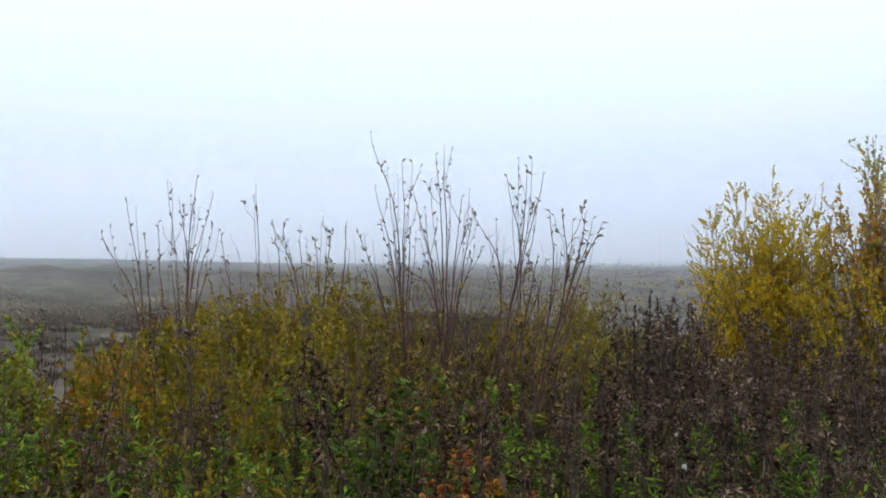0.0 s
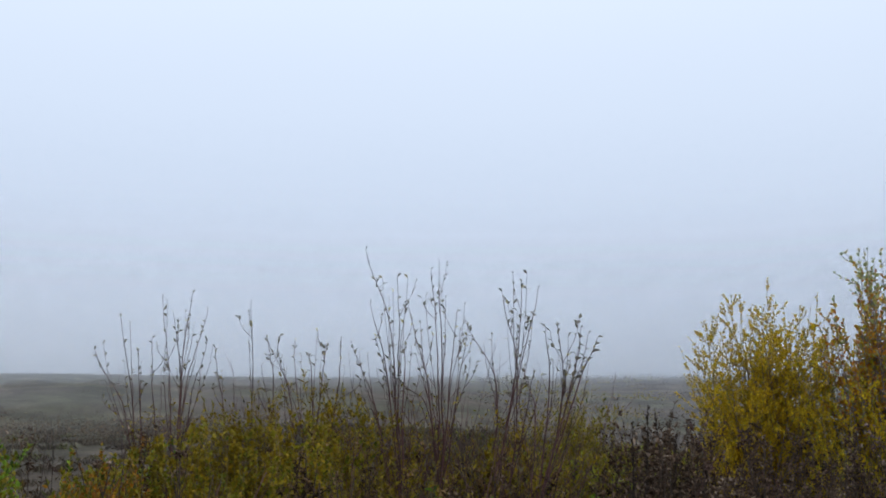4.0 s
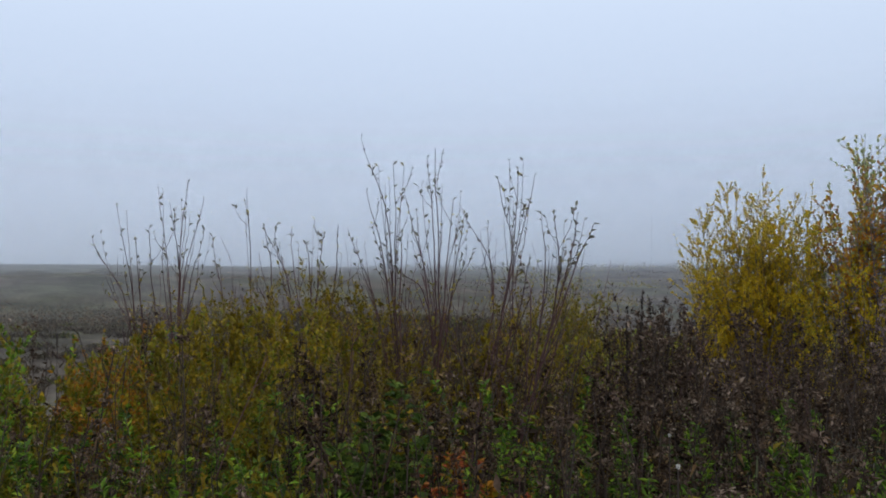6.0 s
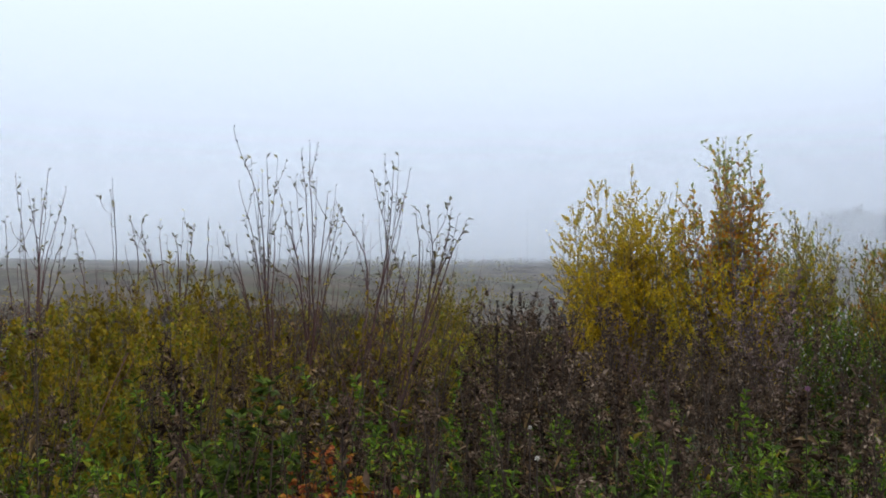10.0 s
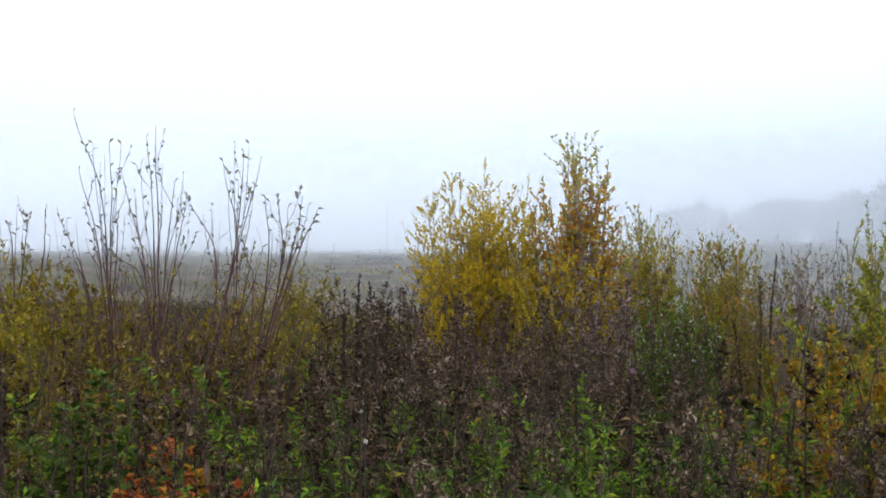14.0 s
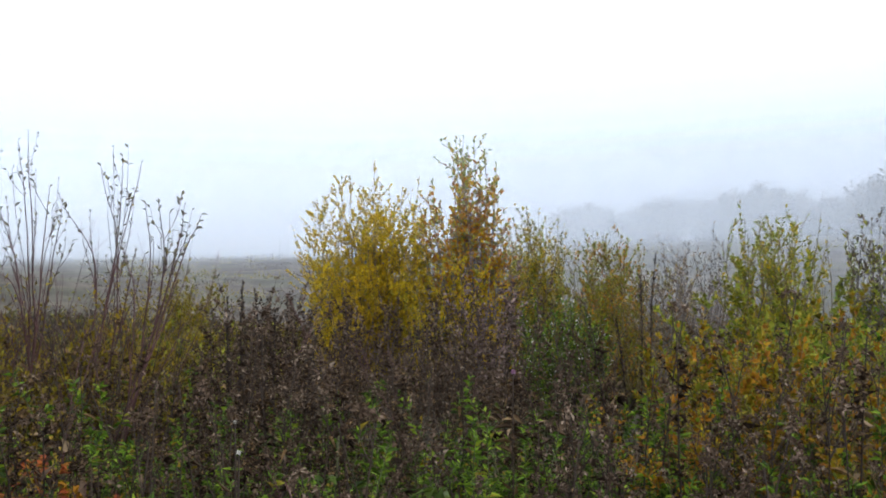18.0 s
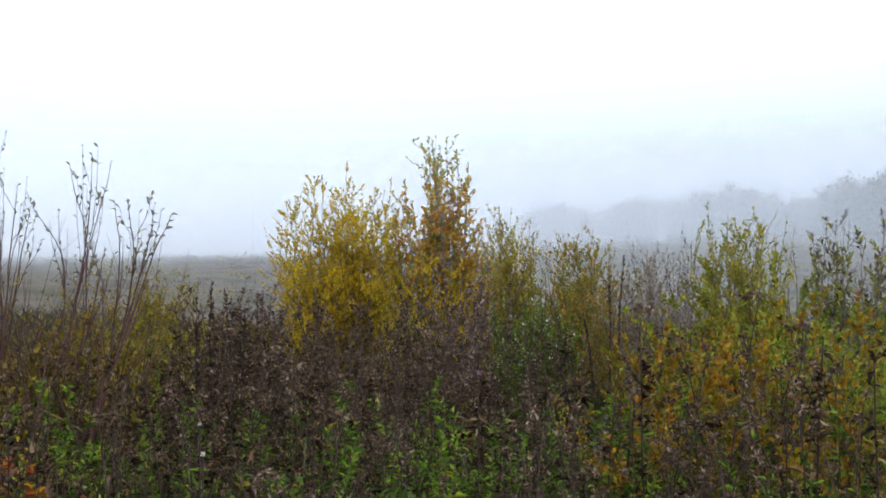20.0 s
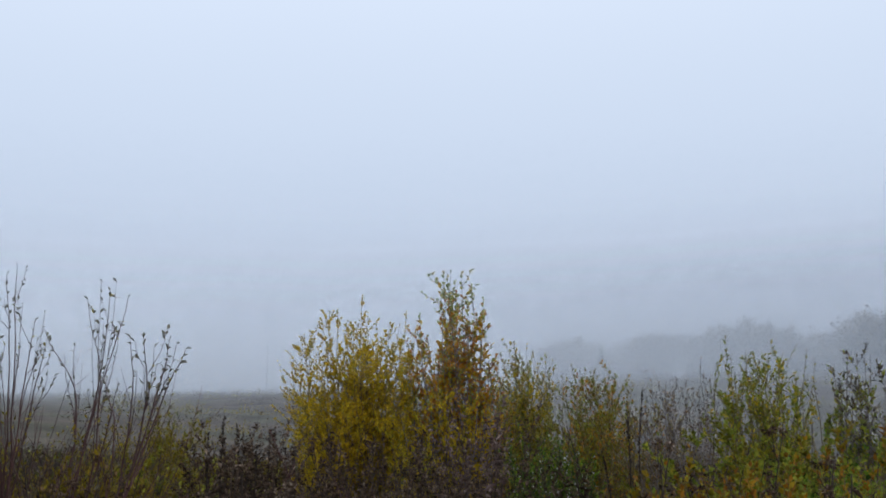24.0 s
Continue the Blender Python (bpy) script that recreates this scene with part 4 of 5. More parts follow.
for k, (b, d, half, h, leaf, more, label) in enumerate((
        (-22.4, 5.6, 0.08, 1.36, LIME, ((GREEN, 0.5),), "slender lime-green sapling standing over low bushes"),
        (-22.8, 5.5, 0.4, 1.13, OLIVE, ((LIME, 0.5),), "olive and lime bush at the edge of the field"),
        (-24.0, 4.6, 0.45, 1.06, LIME, ((GREEN, 0.35),), "green and yellow leafy bush at the field edge"),
        (-18.1, 5.3, 0.22, 1.16, ORANGE, ((LIME, 0.4),), "low bush turning orange among green leaves"),
        (-17.0, 5.0, 0.45, 1.08, LIME, ((GOLD, 0.3),), "yellow-green leafy bush with dark twigs"),
        (-14.0, 5.6, 0.45, 1.18, LIME, ((GOLD, 0.4),), "bright yellowing bush with small leaves"),
        (-7.5, 5.3, 0.4, 1.15, OLIVE, ((LIME, 0.4),), "olive and yellow bush under bare willows"),
        (-13.0, 4.0, 0.4, 0.95, LIME, ((GOLD, 0.4),), "knee-high bush with bright yellow leaves"),
        (-18.5, 3.8, 0.35, 0.82, OLIVE, ((DEAD, 0.4), (LIME, 0.3)), "knee-high bush in mixed autumn colours"),
        (-9.0, 3.8, 0.35, 0.92, LIME, ((OLIVE, 0.4),), "knee-high bush with small yellow-green leaves"),
        (-23.0, 3.6, 0.35, 0.78, DEAD, ((GREEN, 0.3), (OLIVE, 0.3)), "dull olive bush with green shoots"),
        (-12.0, 7.6, 0.6, 1.42, OLIVE, ((GOLD, 0.4),), "yellowing willow scrub behind the front bushes"),
        (-8.0, 7.3, 0.45, 1.48, OLIVE, ((GOLD, 0.4),), "upright yellowing willow scrub"),
        (-4.8, 7.6, 0.4, 1.45, OLIVE, ((GOLD, 0.3),), "sparse yellow scrub at the willow foot"),
        (-16.5, 8.0, 0.5, 1.1, OLIVE, ((GREEN, 0.3),), "green-brown scrub in front of the field"),
        (0.5, 7.1, 0.6, 1.1, OLIVE, ((TAN, 0.15), (DEAD, 0.4)), "rust-brown scrub at the foot of willow shoots"),
        (4.2, 7.3, 0.5, 1.15, OLIVE, ((DEAD, 0.35), (GOLD, 0.2)), "brown-olive scrub under forked willow"),
        (7.0, 8.2, 0.5, 1.2, OLIVE, ((TAN, 0.2), (FRESH, 0.3)), "olive willow scrub in light fog"),
        (11.3, 9.5, 0.5, 1.05, OLIVE, ((TAN, 0.2), (FRESH, 0.3)), "pale olive scrub standing in fog"),
        (36.5, 4.2, 0.5, 1.14, ORANGE, ((YELLOW, 0.2), (GREEN, 0.2)), "orange-leaved low bush among thistles"),
        (44.0, 3.7, 0.45, 1.12, ORANGE, ((GOLD, 0.3), (LIME, 0.3)), "orange and yellow bush with dark burs"),
        (48.5, 3.6, 0.45, 1.12, LIME, ((ORANGE, 0.3), (FRESH, 0.3)), "yellow-green bush beside thistles"),
        (51.5, 4.4, 0.45, 1.3, FRESH, ((GREEN, 0.5),), "fresh green and yellow bush"),
        (38.5, 6.0, 0.5, 1.2, FRESH, ((ORANGE, 0.35), (OLIVE, 0.3)), "dull olive scrub beneath a grey shrub"),
        (44.0, 5.8, 0.6, 1.35, FRESH, ((GREEN, 0.3), (ORANGE, 0.15)), "green and yellow scrub below a willow"),
        (40.8, 6.8, 0.7, 1.56, FRESH, ((LIME, 0.4),), "pale lime scrub crowded under a willow"),
        (48.0, 6.5, 0.7, 1.62, FRESH, ((GREEN, 0.3), (TAN, 0.2)), "tall green and tan scrub in thin fog"))):
    leafy(b, d, half, h, leaf, more, label, seed=k)

# ---- weeds ----


def stalk_parts(seed, h, down_mat=None):
    """A withered willowherb: stem, drooping leaves and a downy panicle."""
    g = np.random.default_rng(seed)
    stem, leaf, down, twigs = Geo(), Geo(), Geo(), Geo()
    tip = np.array([g.normal(0, 0.07), g.normal(0, 0.07), h])
    line = bent((0, 0, -0.03), tip, out=0.3, low=0.5, steps=7, wiggle=0.008, g=g)
    stem.tube(line, 0.0045, 0.0012, 4)
    n = int(26 * h)
    p, d = on_line(line, g.uniform(0.2, 0.8, n))
    w = around(d, g.uniform(0.9, 2.3, n), g)
    leaf.leaves(p, w, g.uniform(0.025, 0.06, n), g.uniform(0.006, 0.013, n), fold=0.5, curl=0.6, rand=g)
    for s in g.uniform(0.58, 0.99, 15):
        p, d = on_line(line, [s])
        way = around(d, g.uniform(0.35, 0.8), g)[0]
        reach = g.uniform(0.06, 0.2) * (1.25 - s) * 2.2
        l = bent(p[0], p[0] + way * reach + np.array([0, 0, reach * 0.4]), steps=3, wiggle=0.003, g=g)
        twigs.tube(l, 0.0016, 0.0007, 3)
        m = 8
        q, e = on_line(l, g.uniform(0.2, 1.0, m))
        down.leaves(q, around(e, g.uniform(0.2, 1.3, m), g), g.uniform(0.012, 0.03, m), g.uniform(0.006, 0.014, m), fold=0.6, curl=0.8, rand=g)
    q, e = on_line(line, g.uniform(0.8, 1, 10))
    down.leaves(q, around(e, g.uniform(0.2, 1.0, 10), g), 0.022, 0.009, fold=0.6, rand=g)
    return (("stem", stem, DARK_STEM), ("side_growth", twigs, DARK_STEM), ("withered_foliage", leaf, DEAD), ("seed_down", down, down_mat or FLUFF))


def bur_parts(seed, h):
    """A dead thistle: forking stem with round spiny heads."""
    g = np.random.default_rng(seed)
    stem, leaf, burs, twigs = Geo(), Geo(), Geo(), Geo()
    line = bent((0, 0, -0.03), (g.normal(0, 0.08), g.normal(0, 0.08), h), out=0.3, low=0.5, steps=7, wiggle=0.012, g=g)
    stem.tube(line, 0.0055, 0.0018, 4)
    ends = [line[-1]]
    for s in g.uniform(0.4, 0.95, 11):
        p, d = on_line(line, [s])
        way = around(d, g.uniform(0.4, 0.9), g)[0]
        reach = g.uniform(0.1, 0.32) * (1.35 - s)
        l = bent(p[0], p[0] + way * reach + np.array([0, 0, reach * 0.5]), steps=5, wiggle=0.005, g=g)
        twigs.tube(l, 0.0025, 0.001, 3)
        ends.append(l[-1])
        if g.uniform() < 0.6:
            q, e = on_line(l, [0.6])
            ends.append(q[0] + around(e, 0.8, g)[0] * 0.05)
            twigs.tube([q[0], (q[0] + ends[-1]) / 2, ends[-1]], 0.001, 0.0008, 3)
    for c in ends:
        n = 22
        w = unit(g.normal(0, 1, (n, 3)) + [0, 0, 0.2])
        burs.leaves(c + w * 0.004, w, g.uniform(0.012, 0.02, n), 0.008, fold=0.3, rand=g)
    n = int(26 * h)
    p, d = on_line(line, g.uniform(0.15, 0.8, n))
    leaf.leaves(p, around(d, g.uniform(0.9, 2.2, n), g), g.uniform(0.03, 0.07, n), g.uniform(0.008, 0.016, n), fold=0.5, curl=0.7, rand=g)
    return (("stem", stem, DARK_STEM), ("side_growth", twigs, DARK_STEM), ("withered_foliage", leaf, DEAD), ("seed_head", burs, FLUFF))


def herb_parts(seed, h):
    """A fresh green herb with whorls of narrow leaves."""
    g = np.random.default_rng(seed)
    stems, leaf = [], Geo()
    for k in range(5):
        hh = h * g.uniform(0.55, 1.05)
        line = bent((g.normal(0, 0.05), g.normal(0, 0.05), -0.03), (g.normal(0, 0.2), g.normal(0, 0.2), hh), out=0.4, low=0.5, steps=6, wiggle=0.006, g=g)
        stem = Geo()
        stems.append(("stem", stem, GREEN_STEM))
        stem.tube(line, 0.0032, 0.0012, 4)
        n = int(16 + 22 * hh)
        s = np.concatenate([g.uniform(0.5, 1.0, n), g.uniform(0.9, 1.0, 13)])
        p, d = on_line(line, s)
        w = around(d, g.uniform(0.7, 1.45, len(s)), g)
        L = np.concatenate([g.uniform(0.016, 0.036, n), g.uniform(0.02, 0.043, 13)])
        leaf.leaves(p, w, L, L * g.uniform(0.24, 0.4), fold=0.3, curl=0.5, rand=g)
    return (*stems, ("foliage", leaf, GREEN))


def grass_parts(seed, h):
    g = np.random.default_rng(seed)
    blades = Geo()
    for k in range(34):
        a, reach, hh = g.uniform(0, 6.28), g.uniform(0.05, 0.3) * h, h * g.uniform(0.5, 1.0)
        c, s = math.cos(a), math.sin(a)
        f = np.linspace(0, 1, 5)
        line = np.stack([c * (0.03 + reach * f ** 2), s * (0.03 + reach * f ** 2), hh * f * (1 - 0.25 * f * f) - 0.02], -1) + [g.normal(0, 0.02), g.normal(0, 0.02), 0]
        side = np.array([-s, c, 0]) * (0.0028 * (1.05 - f))[:, None]
        v = np.stack([line + side, line - side], 1).reshape(-1, 3)
        j = np.arange(4)[:, None] * 2
        blades.add(v, np.concatenate([j + [0, 1, 3], j + [0, 3, 2]]))
    return (("turf", blades, STRAW),)


def bramble_parts(seed, h, leaf_mat):
    """Arching canes with broad toothed leaflets in threes."""
    g = np.random.default_rng(seed)
    canes, leaf = [], Geo()
    for k in range(6):
        cane = Geo()
        canes.append(("cane", cane, RED_BARK))
        a, reach = g.uniform(0, 6.28), g.uniform(0.05, 0.22)
        end = np.array([math.cos(a) * reach, math.sin(a) * reach, h * g.uniform(0.65, 1.0)])
        line = bent((g.normal(0, 0.03), g.normal(0, 0.03), -0.03), end, out=0.2, low=0.75, steps=7, wiggle=0.01, g=g)
        cane.tube(line, 0.004, 0.0015, 4)
        m = 32
        p, d = on_line(line, g.uniform(0.25, 1.0, m))
        w = around(d, g.uniform(0.8, 1.4, m), g)
        for turn in (-0.7, 0.0, 0.7):
            side = unit(np.cross(w, [0, 0, 1.0]))
            leaf.leaves(p + w * 0.02, unit(w + side * turn), g.uniform(0.024, 0.046, m), g.uniform(0.016, 0.03, m), fold=0.2, curl=0.35, fine=True, rand=g)
    return (*canes, ("foliage", leaf, leaf_mat))


def dock_parts(seed, h):
    """A rusty black dock spike, thick with seeds."""
    g = np.random.default_rng(seed)
    stem, seeds = Geo(), Geo()
    for k in range(3):
        line = bent((g.normal(0, 0.01), g.normal(0, 0.01), -0.03), (g.normal(0, 0.09), g.normal(0, 0.09), h * (1 if k == 0 else g.uniform(0.7, 0.95))), out=0.5, low=0.5, steps=6, wiggle=0.006, g=g)
        stem.tube(line, 0.005, 0.002, 4)
        n = 150
        s = g.uniform(0.55, 1.0, n)
        p, d = on_line(line, s)
        seeds.leaves(p, around(d, g.uniform(0.2, 0.9, n), g), g.uniform(0.01, 0.024, n), 0.008, fold=0.6, rand=g)
    return (("stem", stem, DARK_STEM), ("seed_spike", seeds, DARK_STEM))


SMALL = ("seed_down", "seed_head", "seed_spike", "foliage", "withered_foliage", "turf", "side_growth")


def column_parts(seed, h):
    """A blackened dead weed: a stout stem hung close with shrivelled leaves and topped with burs."""
    g = np.random.default_rng(seed)
    stem, leaf, burs = Geo(), Geo(), Geo()
    line = bent((0, 0, -0.03), (g.normal(0, 0.06), g.normal(0, 0.06), h), out=0.3, low=0.5, steps=8, wiggle=0.012, g=g)
    stem.tube(line, 0.0055, 0.002, 5)
    n = int(80 * h)
    p, d = on_line(line, g.uniform(0.2, 0.97, n))
    leaf.leaves(p, around(d, g.uniform(0.6, 2.5, n), g) + [0, 0, -0.2], g.uniform(0.012, 0.04, n), g.uniform(0.005, 0.012, n), fold=0.6, curl=0.7, rand=g)
    for s in g.uniform(0.35, 1.0, 20):
        p, d = on_line(line, [s])
        c = p[0] + around(d, g.uniform(0.3, 0.9), g)[0] * g.uniform(0.04, 0.14) * (1.3 - s) * 1.6
        l = bent(p[0], c, steps=4, wiggle=0.004, g=g)
        leaf.tube(l, 0.0018, 0.001, 3)
        q, e = on_line(l, g.uniform(0.2, 1.0, 6))
        leaf.leaves(q, around(e, g.uniform(0.3, 1.2, 6), g), g.uniform(0.01, 0.028, 6), 0.008, fold=0.6, curl=0.8, rand=g)
        w = unit(g.normal(0, 1, (12, 3)))
        burs.leaves(c + w * 0.003, w, g.uniform(0.007, 0.013, 12), 0.006, fold=0.3, rand=g)
    return (("stem", stem, DARK_STEM), ("withered_foliage", leaf, GLOOM), ("seed_head", burs, DEAD))


def plant(name, label, parts, category="weed", group=""):
    holder = tagged(new(name), label, category, group)
    for part_name, geo, material in parts:
        ob = part(part_name, geo, material, holder)
        if part_name in SMALL:
            tagged(ob, kind="stuff")
    return holder


def turned(x, y, z, size, g):
    return Matrix.Translation((x, y, z)) @ Matrix.Rotation(g.uniform(0, 6.28), 4, "Z") @ Matrix.Rotation(g.normal(0, 0.05), 4, "X") @ Matrix.Scale(size, 4)


def put(source, used, m):
    """The first time the thing itself is set there, then its copies."""
    if source.name in used:
        return copy_thing(source, m)
    used.add(source.name)
    source.matrix_basis = m
    return source


def sow(count, g, near, far, left, right, keep):
    """Places strewn over a stretch of the meadow, kept by a chance that depends on the place."""
    made = []
    while len(made) < count:
        b, d = g.uniform(left, right), math.sqrt(g.uniform(near ** 2, far ** 2))
        if g.uniform() < keep(b, d):
            made.append((b, d))
    return made


def clearing(b, d):
    """Few tall weeds stand before the nettles and the red brambles."""
    return 0.05 if -5 < b < 4.5 and d < 4.0 else 1.0


def bell(b, mid, wide):
    return math.exp(-((b - mid) / wide) ** 2)


used = set()
g = np.random.default_rng(77)
stalks = [plant("withered_willowherb", "dead brown-purple willowherb stalk with grey seed down", stalk_parts(100 + k, 1.0 + 0.05 * k), group="withered stalks") for k in range(8)]
for b, d in sow(200, g, 2.6, 6.6, -28, 54, lambda b, d: (0.3 if d < 4.1 else 1) * clearing(b, d) * (0.06 + 0.9 * bell(b, 13, 4.5) + 0.45 * bell(b, 22, 6) + (0.5 * bell(b, -5.5, 2) + 0.3 * bell(b, 3, 4) + 0.1 * bell(b, -16, 7)) * (d < 4.5) + 0.12 * bell(b, 42, 8))):
    put(stalks[g.integers(8)], used, turned(*spot(b, d), (0.56 + 0.09 * d - (0.16 if b < 8 or b > 31 else 0)) * g.uniform(0.75, 1.1), g))
plumes = [plant("plumed_willowherb", "tall willowherb with a pinkish-grey feathery seed plume", stalk_parts(130 + k, 1.2, PLUME), group="plumed willowherbs") for k in range(3)]
for b, d in sow(7, g, 5.0, 6.6, 23.5, 26.8, lambda b, d: bell(b, 25, 1.8)):
    put(plumes[g.integers(3)], used, turned(*spot(b, d), g.uniform(0.95, 1.22), g))
burs = [plant("dead_thistle", "dark dead thistle with round spiny seed heads", bur_parts(200 + k, 1.15), group="dead thistles") for k in range(5)]
for b, d in sow(52, g, 2.5, 4.4, -26, 53, lambda b, d: (0.5 if b < -8 else 1) * clearing(b, d) * (0.16 + 0.25 * bell(b, 15, 8) + 0.05 * bell(b, -14, 8))):
    put(burs[g.integers(5)], used, turned(*spot(b, d), (0.85 + 0.05 * d) * g.uniform(0.8, 1.08), g))
for b, d in sow(17, g, 2.8, 4.1, 33, 52, lambda b, d: 0.2 + 0.8 * bell(b, 40, 5)):
    put(burs[g.integers(5)], used, turned(*spot(b, d), (0.78 + 0.07 * d) * g.uniform(0.85, 1.05), g))
columns = [plant("blackened_weed", "black-brown dead weed hung with shrivelled leaves and burs", column_parts(240 + k, 1.2), group="blackened weeds") for k in range(6)]
for b, d in sow(58, g, 2.5, 4.8, -27, 53, lambda b, d: (0.5 if b < -8 else 1) * (0.3 + 0.7 * clearing(b, d)) * ((0.35 if b < 28 else 0.14) + 0.5 * bell(b, 12, 7))):
    put(columns[g.integers(6)], used, turned(*spot(b, d), (0.8 + 0.05 * d) * g.uniform(0.85, 1.05), g))
for b, d, size in ((-5.7, 3.1, 1.12), (-5.3, 3.3, 1.05), (1.6, 3.1, 1.0), (5.0, 3.0, 0.96), (9.7, 4.9, 1.06), (34.4, 3.4, 1.12),
                   (35.5, 3.5, 1.1), (43.0, 3.2, 1.12), (45.5, 3.1, 1.1), (19.0, 3.3, 1.0), (-2.0, 3.0, 0.95), (-23.6, 3.5, 0.98), (27.5, 3.2, 1.02)):
    put(columns[g.integers(6)], used, turned(*spot(b, d), size, g))
herbs = [plant("green_herb", "fresh green herb with narrow whorled leaves", herb_parts(300 + k, 0.85), group="green herbs") for k in range(8)]
for b, d in sow(265, g, 3.0, 4.8, -28, 54, lambda b, d: clearing(b, d) * (0.12 + 0.3 * bell(b, -20, 8) + 0.8 * bell(b, 18, 12) + 0.35 * bell(b, 1, 5) + 0.4 * bell(b, 45, 9)) * (0.4 + max(0.0, math.sin(b * 0.75 + 2 * d) * math.sin(b * 0.31 - 3 * d + 1)))):
    put(herbs[g.integers(8)], used, turned(*spot(b, d), 1.12 * g.uniform(0.62, 1.05), g))
tufts = [plant("grass_tuft", "tuft of long yellowing meadow grass", grass_parts(400 + k, 0.9), "grass", group="grass tufts") for k in range(4)]
for b, d in sow(96, g, 2.0, 6.0, -28, 54, lambda b, d: 0.6):
    put(tufts[g.integers(4)], used, turned(*spot(b, d), g.uniform(0.8, 1.2), g))
reds = [plant("bramble", "bramble with red and orange autumn leaves", bramble_parts(500 + k, 0.8, RED if k < 2 else ORANGE), "bramble", group="brambles") for k in range(4)]
for (b, d, s), k in zip(((-0.1, 3.8, 1.12), (0.4, 4.0, 1.1), (2.0, 4.0, 1.08), (34.5, 4.4, 1.05), (33.5, 4.2, 0.95), (2.5, 4.2, 1.0)), (0, 1, 0, 2, 3, 2)):
    put(reds[k], used, turned(*spot(b, d), s, g))
dark = [plant("nettle", "dark green leafy nettle clump low in the weeds", bramble_parts(520 + k, 0.9, DEEP), "weed", group="dark green clumps") for k in range(2)]
for b, d, s in ((-3.2, 3.7, 1.06), (-2.2, 3.8, 1.1), (-3.8, 3.9, 1.08), (-2.6, 4.0, 1.2), (22.5, 2.8, 0.85), (24.0, 3.1, 0.9), (33, 3.6, 0.9), (12, 4.2, 0.95), (31, 3.0, 0.8)):
    put(dark[g.integers(2)], used, turned(*spot(b, d), s, g))


def burdock_parts(seed, h):
    """Large soft leaves on a thick stalk."""
    g = np.random.default_rng(seed)
    stem, leaf = Geo(), Geo()
    line = bent((0, 0, -0.03), (0.02, 0.03, h), out=0.4, low=0.5, steps=6, wiggle=0.006, g=g)
    stem.tube(line, 0.006, 0.003, 5)
    for k in range(15):
        p, d = on_line(line, [g.uniform(0.5, 1.0)])
        w = around(d, g.uniform(0.9, 1.5), g)[0]
        foot = p[0] + w * 0.06
        stem.tube([p[0], (p[0] + foot) / 2 + [0, 0, 0.006], foot], 0.0025, 0.002, 3)
        side = unit(np.cross(w, [0.1, 0.05, 1.0]))
        fan = np.linspace(-1.2, 1.2, 7)[:, None]
        reach = g.uniform(0.05, 0.085) * (1 - 0.18 * np.abs(fan[:, 0]))
        leaf.leaves(np.repeat([foot], 7, 0), w * np.cos(fan) + side * np.sin(fan) + [0, 0, -0.25], reach, reach * 0.42, fold=0.2, curl=0.5, fine=True, rand=g)
    return (("stem", stem, GREEN_STEM), ("foliage", leaf, DEEP))


broad = [plant("broad_leaf_weed", "broad dark green leaves of many drooping fingers on thick stalks", burdock_parts(560 + k, 1.05), group="broad leaf weeds") for k in range(2)]
for b, d, s in ((22.2, 2.6, 1.0), (16.3, 3.3, 1.0), (23.0, 2.9, 0.9), (-1.6, 3.0, 0.85), (25.5, 2.3, 0.95)):
    put(broad[g.integers(2)], used, turned(*spot(b, d), s, g))
docks = [plant("dock", "black-brown dock spikes standing over the weeds", dock_parts(540 + k, 1.3), group="docks") for k in range(3)]
for b, d, s in ((13.6, 6.0, 1.05), (12.9, 6.1, 0.97), (14.2, 6.3, 0.98), (10.9, 4.7, 1.15), (33.6, 6.5, 1.22), (13.3, 5.6, 0.9), (15.0, 6.2, 0.92)):
    put(docks[g.integers(3)], used, turned(*spot(b, d), s, g))


def strewn(name, label, category, makers, places, sizes, g):
    """Many small plants joined, one part for each material."""
    kinds = [[(n, *geo.arrays(), m) for n, geo, m in parts] for parts in makers]
    whole = {}
    for (b, d), size in zip(places, sizes):
        x, y, z = spot(b, d)
        a = g.uniform(0, 6.28)
        turn = np.array([[math.cos(a), -math.sin(a), 0], [math.sin(a), math.cos(a), 0], [0, 0, 1]]) * size
        for n, v, f, m in kinds[g.integers(len(kinds))]:
            whole.setdefault((n, m.name), (Geo(), m))[0].add(v @ turn.T + [x, y, z], f)
    holder = tagged(new(name), label, category, kind="stuff")
    for (n, _), (geo, m) in whole.items():
        part(n, geo, m, holder)


def straw_parts(seed, material):
    """A bare, straight dead stalk with a stub or two."""
    g = np.random.default_rng(seed)
    geo = Geo()
    line = bent((0, 0, -0.03), (g.normal(0, 0.26), g.normal(0, 0.26), 1.15), out=0.4, low=0.5, steps=5, wiggle=0.01, g=g)
    geo.tube(line, 0.0042, 0.0016, 4)
    for _ in range(3):
        p, d = on_line(line, [g.uniform(0.5, 0.95)])
        way = around(d, 0.5, g)[0]
        geo.tube([p[0], p[0] + way * 0.05, p[0] + way * 0.09 + np.array([0, 0, 0.04])], 0.002, 0.001, 3)
    return (("stalk", geo, material),)


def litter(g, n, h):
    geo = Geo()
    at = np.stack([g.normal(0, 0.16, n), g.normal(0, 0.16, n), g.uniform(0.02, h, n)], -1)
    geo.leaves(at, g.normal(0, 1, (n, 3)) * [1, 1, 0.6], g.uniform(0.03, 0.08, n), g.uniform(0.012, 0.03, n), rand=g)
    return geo


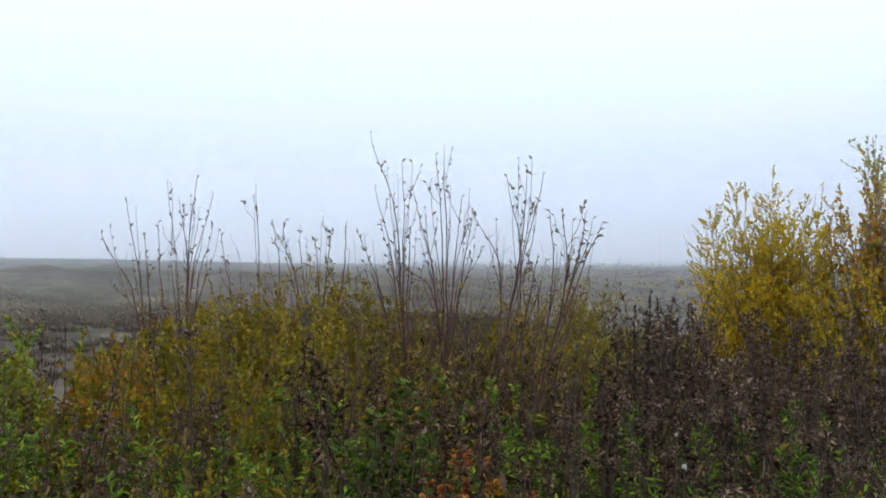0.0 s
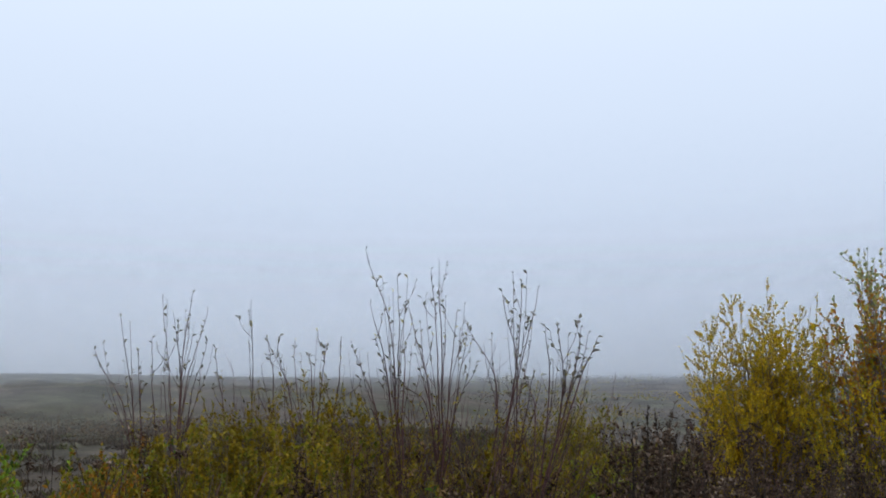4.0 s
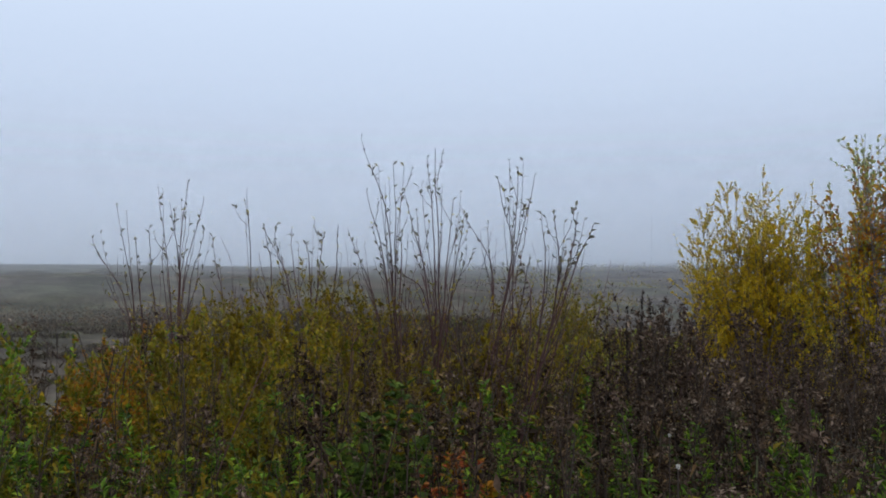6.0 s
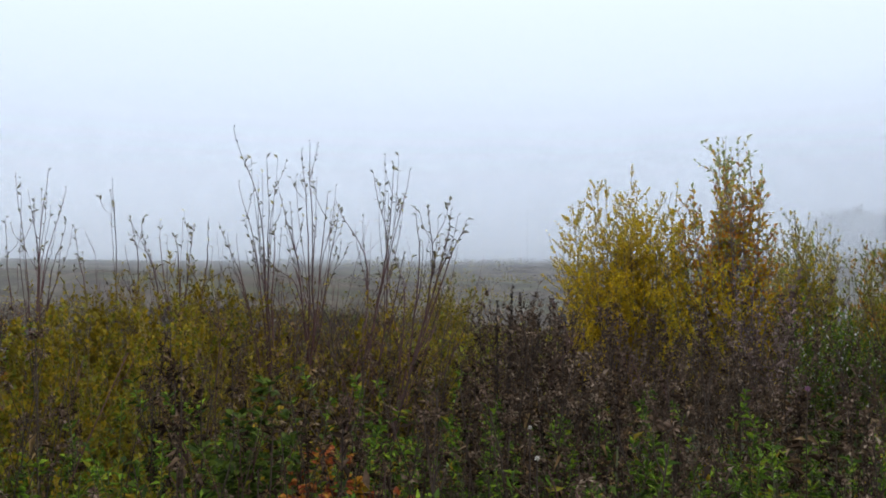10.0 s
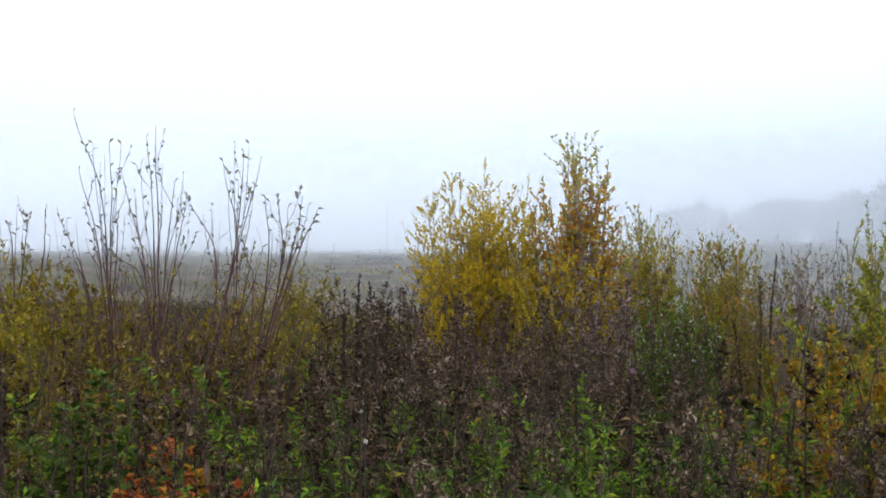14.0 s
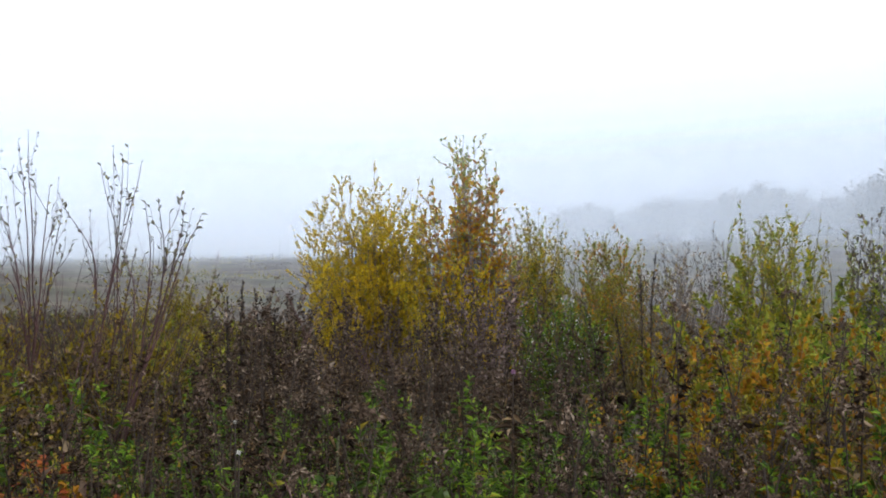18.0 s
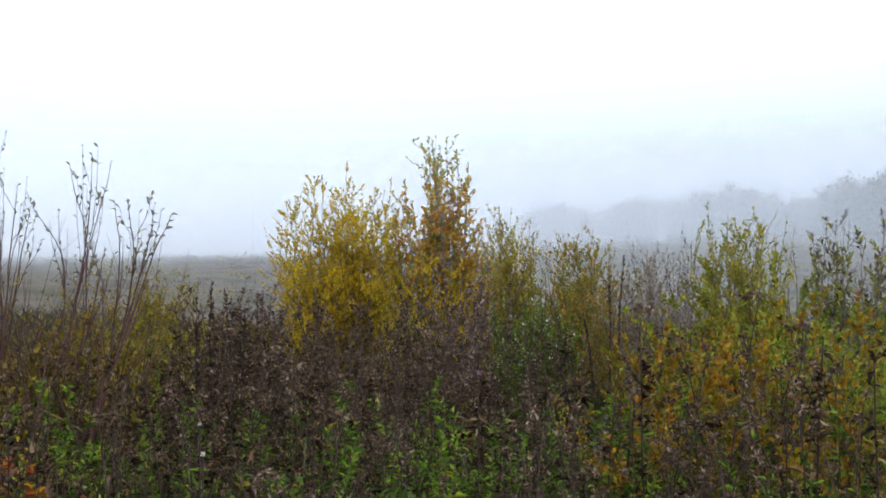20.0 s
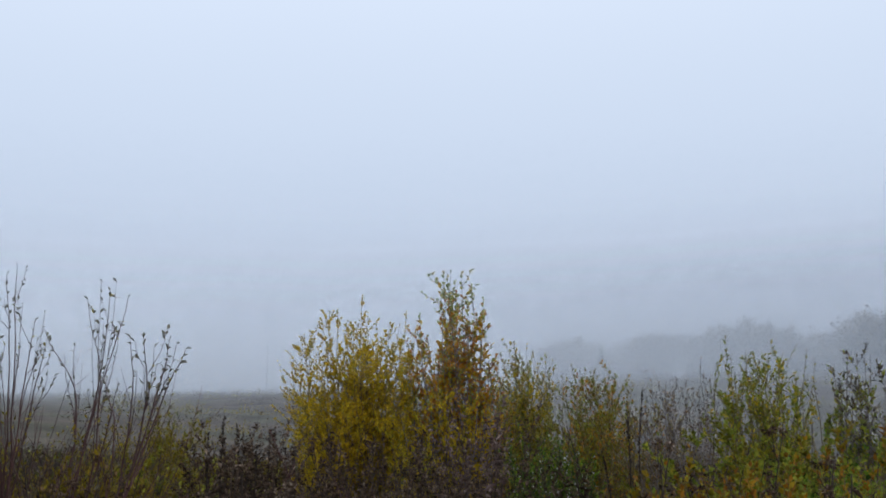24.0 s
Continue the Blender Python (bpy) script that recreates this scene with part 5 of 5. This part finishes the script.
g = np.random.default_rng(91)
places = sow(300, g, 1.9, 6.5, -30, 56, lambda b, d: 0.7)
strewn("bare_stalks", "thin bare stalks of last summer's weeds", "weeds", [straw_parts(760 + k, (DARK_STEM, RED_BARK, DARK_STEM, DARK_STEM)[k % 4]) for k in range(8)], places,
       np.array([0.78 + 0.07 * d for b, d in places]) * g.uniform(0.7, 1.05, 300), g)


def short_grass(g, n, h):
    geo = Geo()
    a, lean = g.uniform(0, 6.28, n), g.uniform(0.2, 0.9, n)
    at = np.stack([g.normal(0, 0.12 + n * 0.003, n), g.normal(0, 0.12 + n * 0.003, n), np.zeros(n)], -1)
    way = np.stack([np.cos(a) * lean, np.sin(a) * lean, np.ones(n)], -1)
    geo.leaves(at, way, g.uniform(0.5, 1.0, n) * h, 0.006, curl=0.5, rand=g)
    return geo


places = [(b, d) for b, d in sow(3200, g, 0.3, 9.0, -180, 180, lambda b, d: 0.9) if d < 1.9 or b < -30 or b > 56]
strewn("short_grass", "trodden damp meadow grass, yellowing", "grass", [(("turf", short_grass(g, 26, 0.22), m),) for m in (STRAW, STRAW, HEATH)], places, g.uniform(0.7, 1.6, len(places)), g)
patch = lambda b, d: 0.12 + max(0.0, math.sin(b * 0.55 + 1.7 * d) * math.sin(b * 0.23 - 2.1 * d + 1))
places = sow(210, g, 2.6, 4.7, -30, 56, lambda b, d: clearing(b, d) * patch(b, d) * (0.3 + 0.7 * bell(b, 22, 15)))
strewn("green_undergrowth", "patches of fresh green herbs between dead weeds", "undergrowth", [herb_parts(700 + k, 0.85) for k in range(4)], places, np.array([0.78 + 0.065 * d for b, d in places]) * g.uniform(0.7, 1.05, 210), g)
places = sow(330, g, 5.0, 12.5, -34, 60, lambda b, d: 0.03 + 0.9 / (1 + math.exp(-(b - 10) / 1.5)) / (1 + math.exp((b - 27) / 1)))
strewn("withered_weeds", "thick stand of dead brown weeds behind the front rows", "weeds", [stalk_parts(600 + k, 1.0) for k in range(5)], places, np.array([0.64 + 0.03 * (d - 6) for b, d in places]) * g.uniform(0.7, 1.1, 330), g)
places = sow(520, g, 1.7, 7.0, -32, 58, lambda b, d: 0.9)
# mostly near-black leaves: the shade in the gaps is put into their colour
strewn("undergrowth", "low tangle of withered and green leaves, darkened for shade under the weeds", "undergrowth",
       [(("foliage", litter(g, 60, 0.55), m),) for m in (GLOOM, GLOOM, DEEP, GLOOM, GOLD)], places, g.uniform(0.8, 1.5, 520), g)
places = sow(800, g, 9.0, 26, -40, 62, lambda b, d: 0.8)
strewn("meadow_brush", "faded brown and green meadow growth sloping into fog", "brush",
       [(("foliage", short_grass(g, 110, 0.5), m),) for m in (HEATH, HEATH, STRAW, HEATH)], places, np.array([0.32 if b < -8 else 0.6 for b, d in places]) * g.uniform(0.7, 1.5, 800), g)


def far_brush(g, n, leaf=1.0):
    geo = Geo()
    at = np.stack([g.normal(0, 0.7, n), g.normal(0, 0.7, n), np.abs(g.normal(0, 0.22, n))], -1)
    geo.leaves(at, g.normal(0, 1, (n, 3)) + [0, 0, 0.9], leaf * g.uniform(0.08, 0.22, n), leaf * g.uniform(0.03, 0.08, n), rand=g)
    return geo


places = sow(340, g, 24, 80, -45, 65, lambda b, d: 0.5 if b > 2 or d < 28 else 0.0)
strewn("field_brush", "dim rows of low brush across the foggy field", "brush", [(("brush", far_brush(g, 90), m),) for m in (HEATH, OLIVE, HEATH)], places, 0.85 * g.uniform(0.7, 1.2, 340), g)
bank = [(b, 26 + g.normal(0, 1.3)) for b in np.concatenate([g.uniform(-36, -17, 150), g.uniform(-17, -9, 40)])]
strewn("brush_bank", "dark bank of low scrub across the field", "brush", [(("brush", far_brush(g, 240, 0.36), HEATH),), (("brush", far_brush(g, 240, 0.36), DEAD),)], bank, g.uniform(0.4, 0.95, 190), g)

crest = [(b, 37 + g.normal(0, 0.8)) for b in np.concatenate([g.normal(-23.5, 0.8, 20), g.normal(-19.8, 0.9, 20), g.normal(-11, 3, 14), g.uniform(-30, 0, 40)])]
strewn("crest_brush", "low rounded brush along the foggy ridge", "brush", [(("brush", far_brush(g, 160, 0.5), HEATH),)], crest, g.uniform(0.2, 0.44, len(crest)), g)

# ---- single blooms ----


def tuft_head(name, label, bearing, distance, height, size, material):
    holder = tagged(new(name), label, "flower")
    holder.location = spot(bearing, distance)
    g = np.random.default_rng(int(bearing * 10))
    stem, head = Geo(), Geo()
    line = bent((0, 0, -0.03), (0.02, 0.01, height), out=0.3, low=0.5, wiggle=0.004, g=g)
    stem.tube(line, 0.004, 0.0015, 4)
    n = 90
    w = unit(g.normal(0, 1, (n, 3)) + [0, 0, 0.35])
    head.leaves(line[-1] + w * size * 0.2, w, g.uniform(0.6, 1.0, n) * size, size * 0.3, rand=g)
    leaf = Geo()
    p, d = on_line(line, g.uniform(0.3, 0.9, 24))
    leaf.leaves(p, around(d, g.uniform(0.8, 2.0, 24), g), 0.06, 0.014, curl=0.6, rand=g)
    part("stem", stem, DARK_STEM, holder)
    part("foliage", leaf, DEAD, holder)
    part("flower_head", head, material, holder)


tuft_head("white_seed_head", "single white downy seed head on a dead stalk", 11.84, 2.21, 1.23, 0.0055, WHITE)
tuft_head("thistle_flower", "last mauve thistle flower on a withered stem", 26.0, 3.24, 1.25, 0.009, MAUVE)
tuft_head("white_seed_head", "small white seed head among dark stalks", 11.6, 2.35, 1.26, 0.0045, WHITE)
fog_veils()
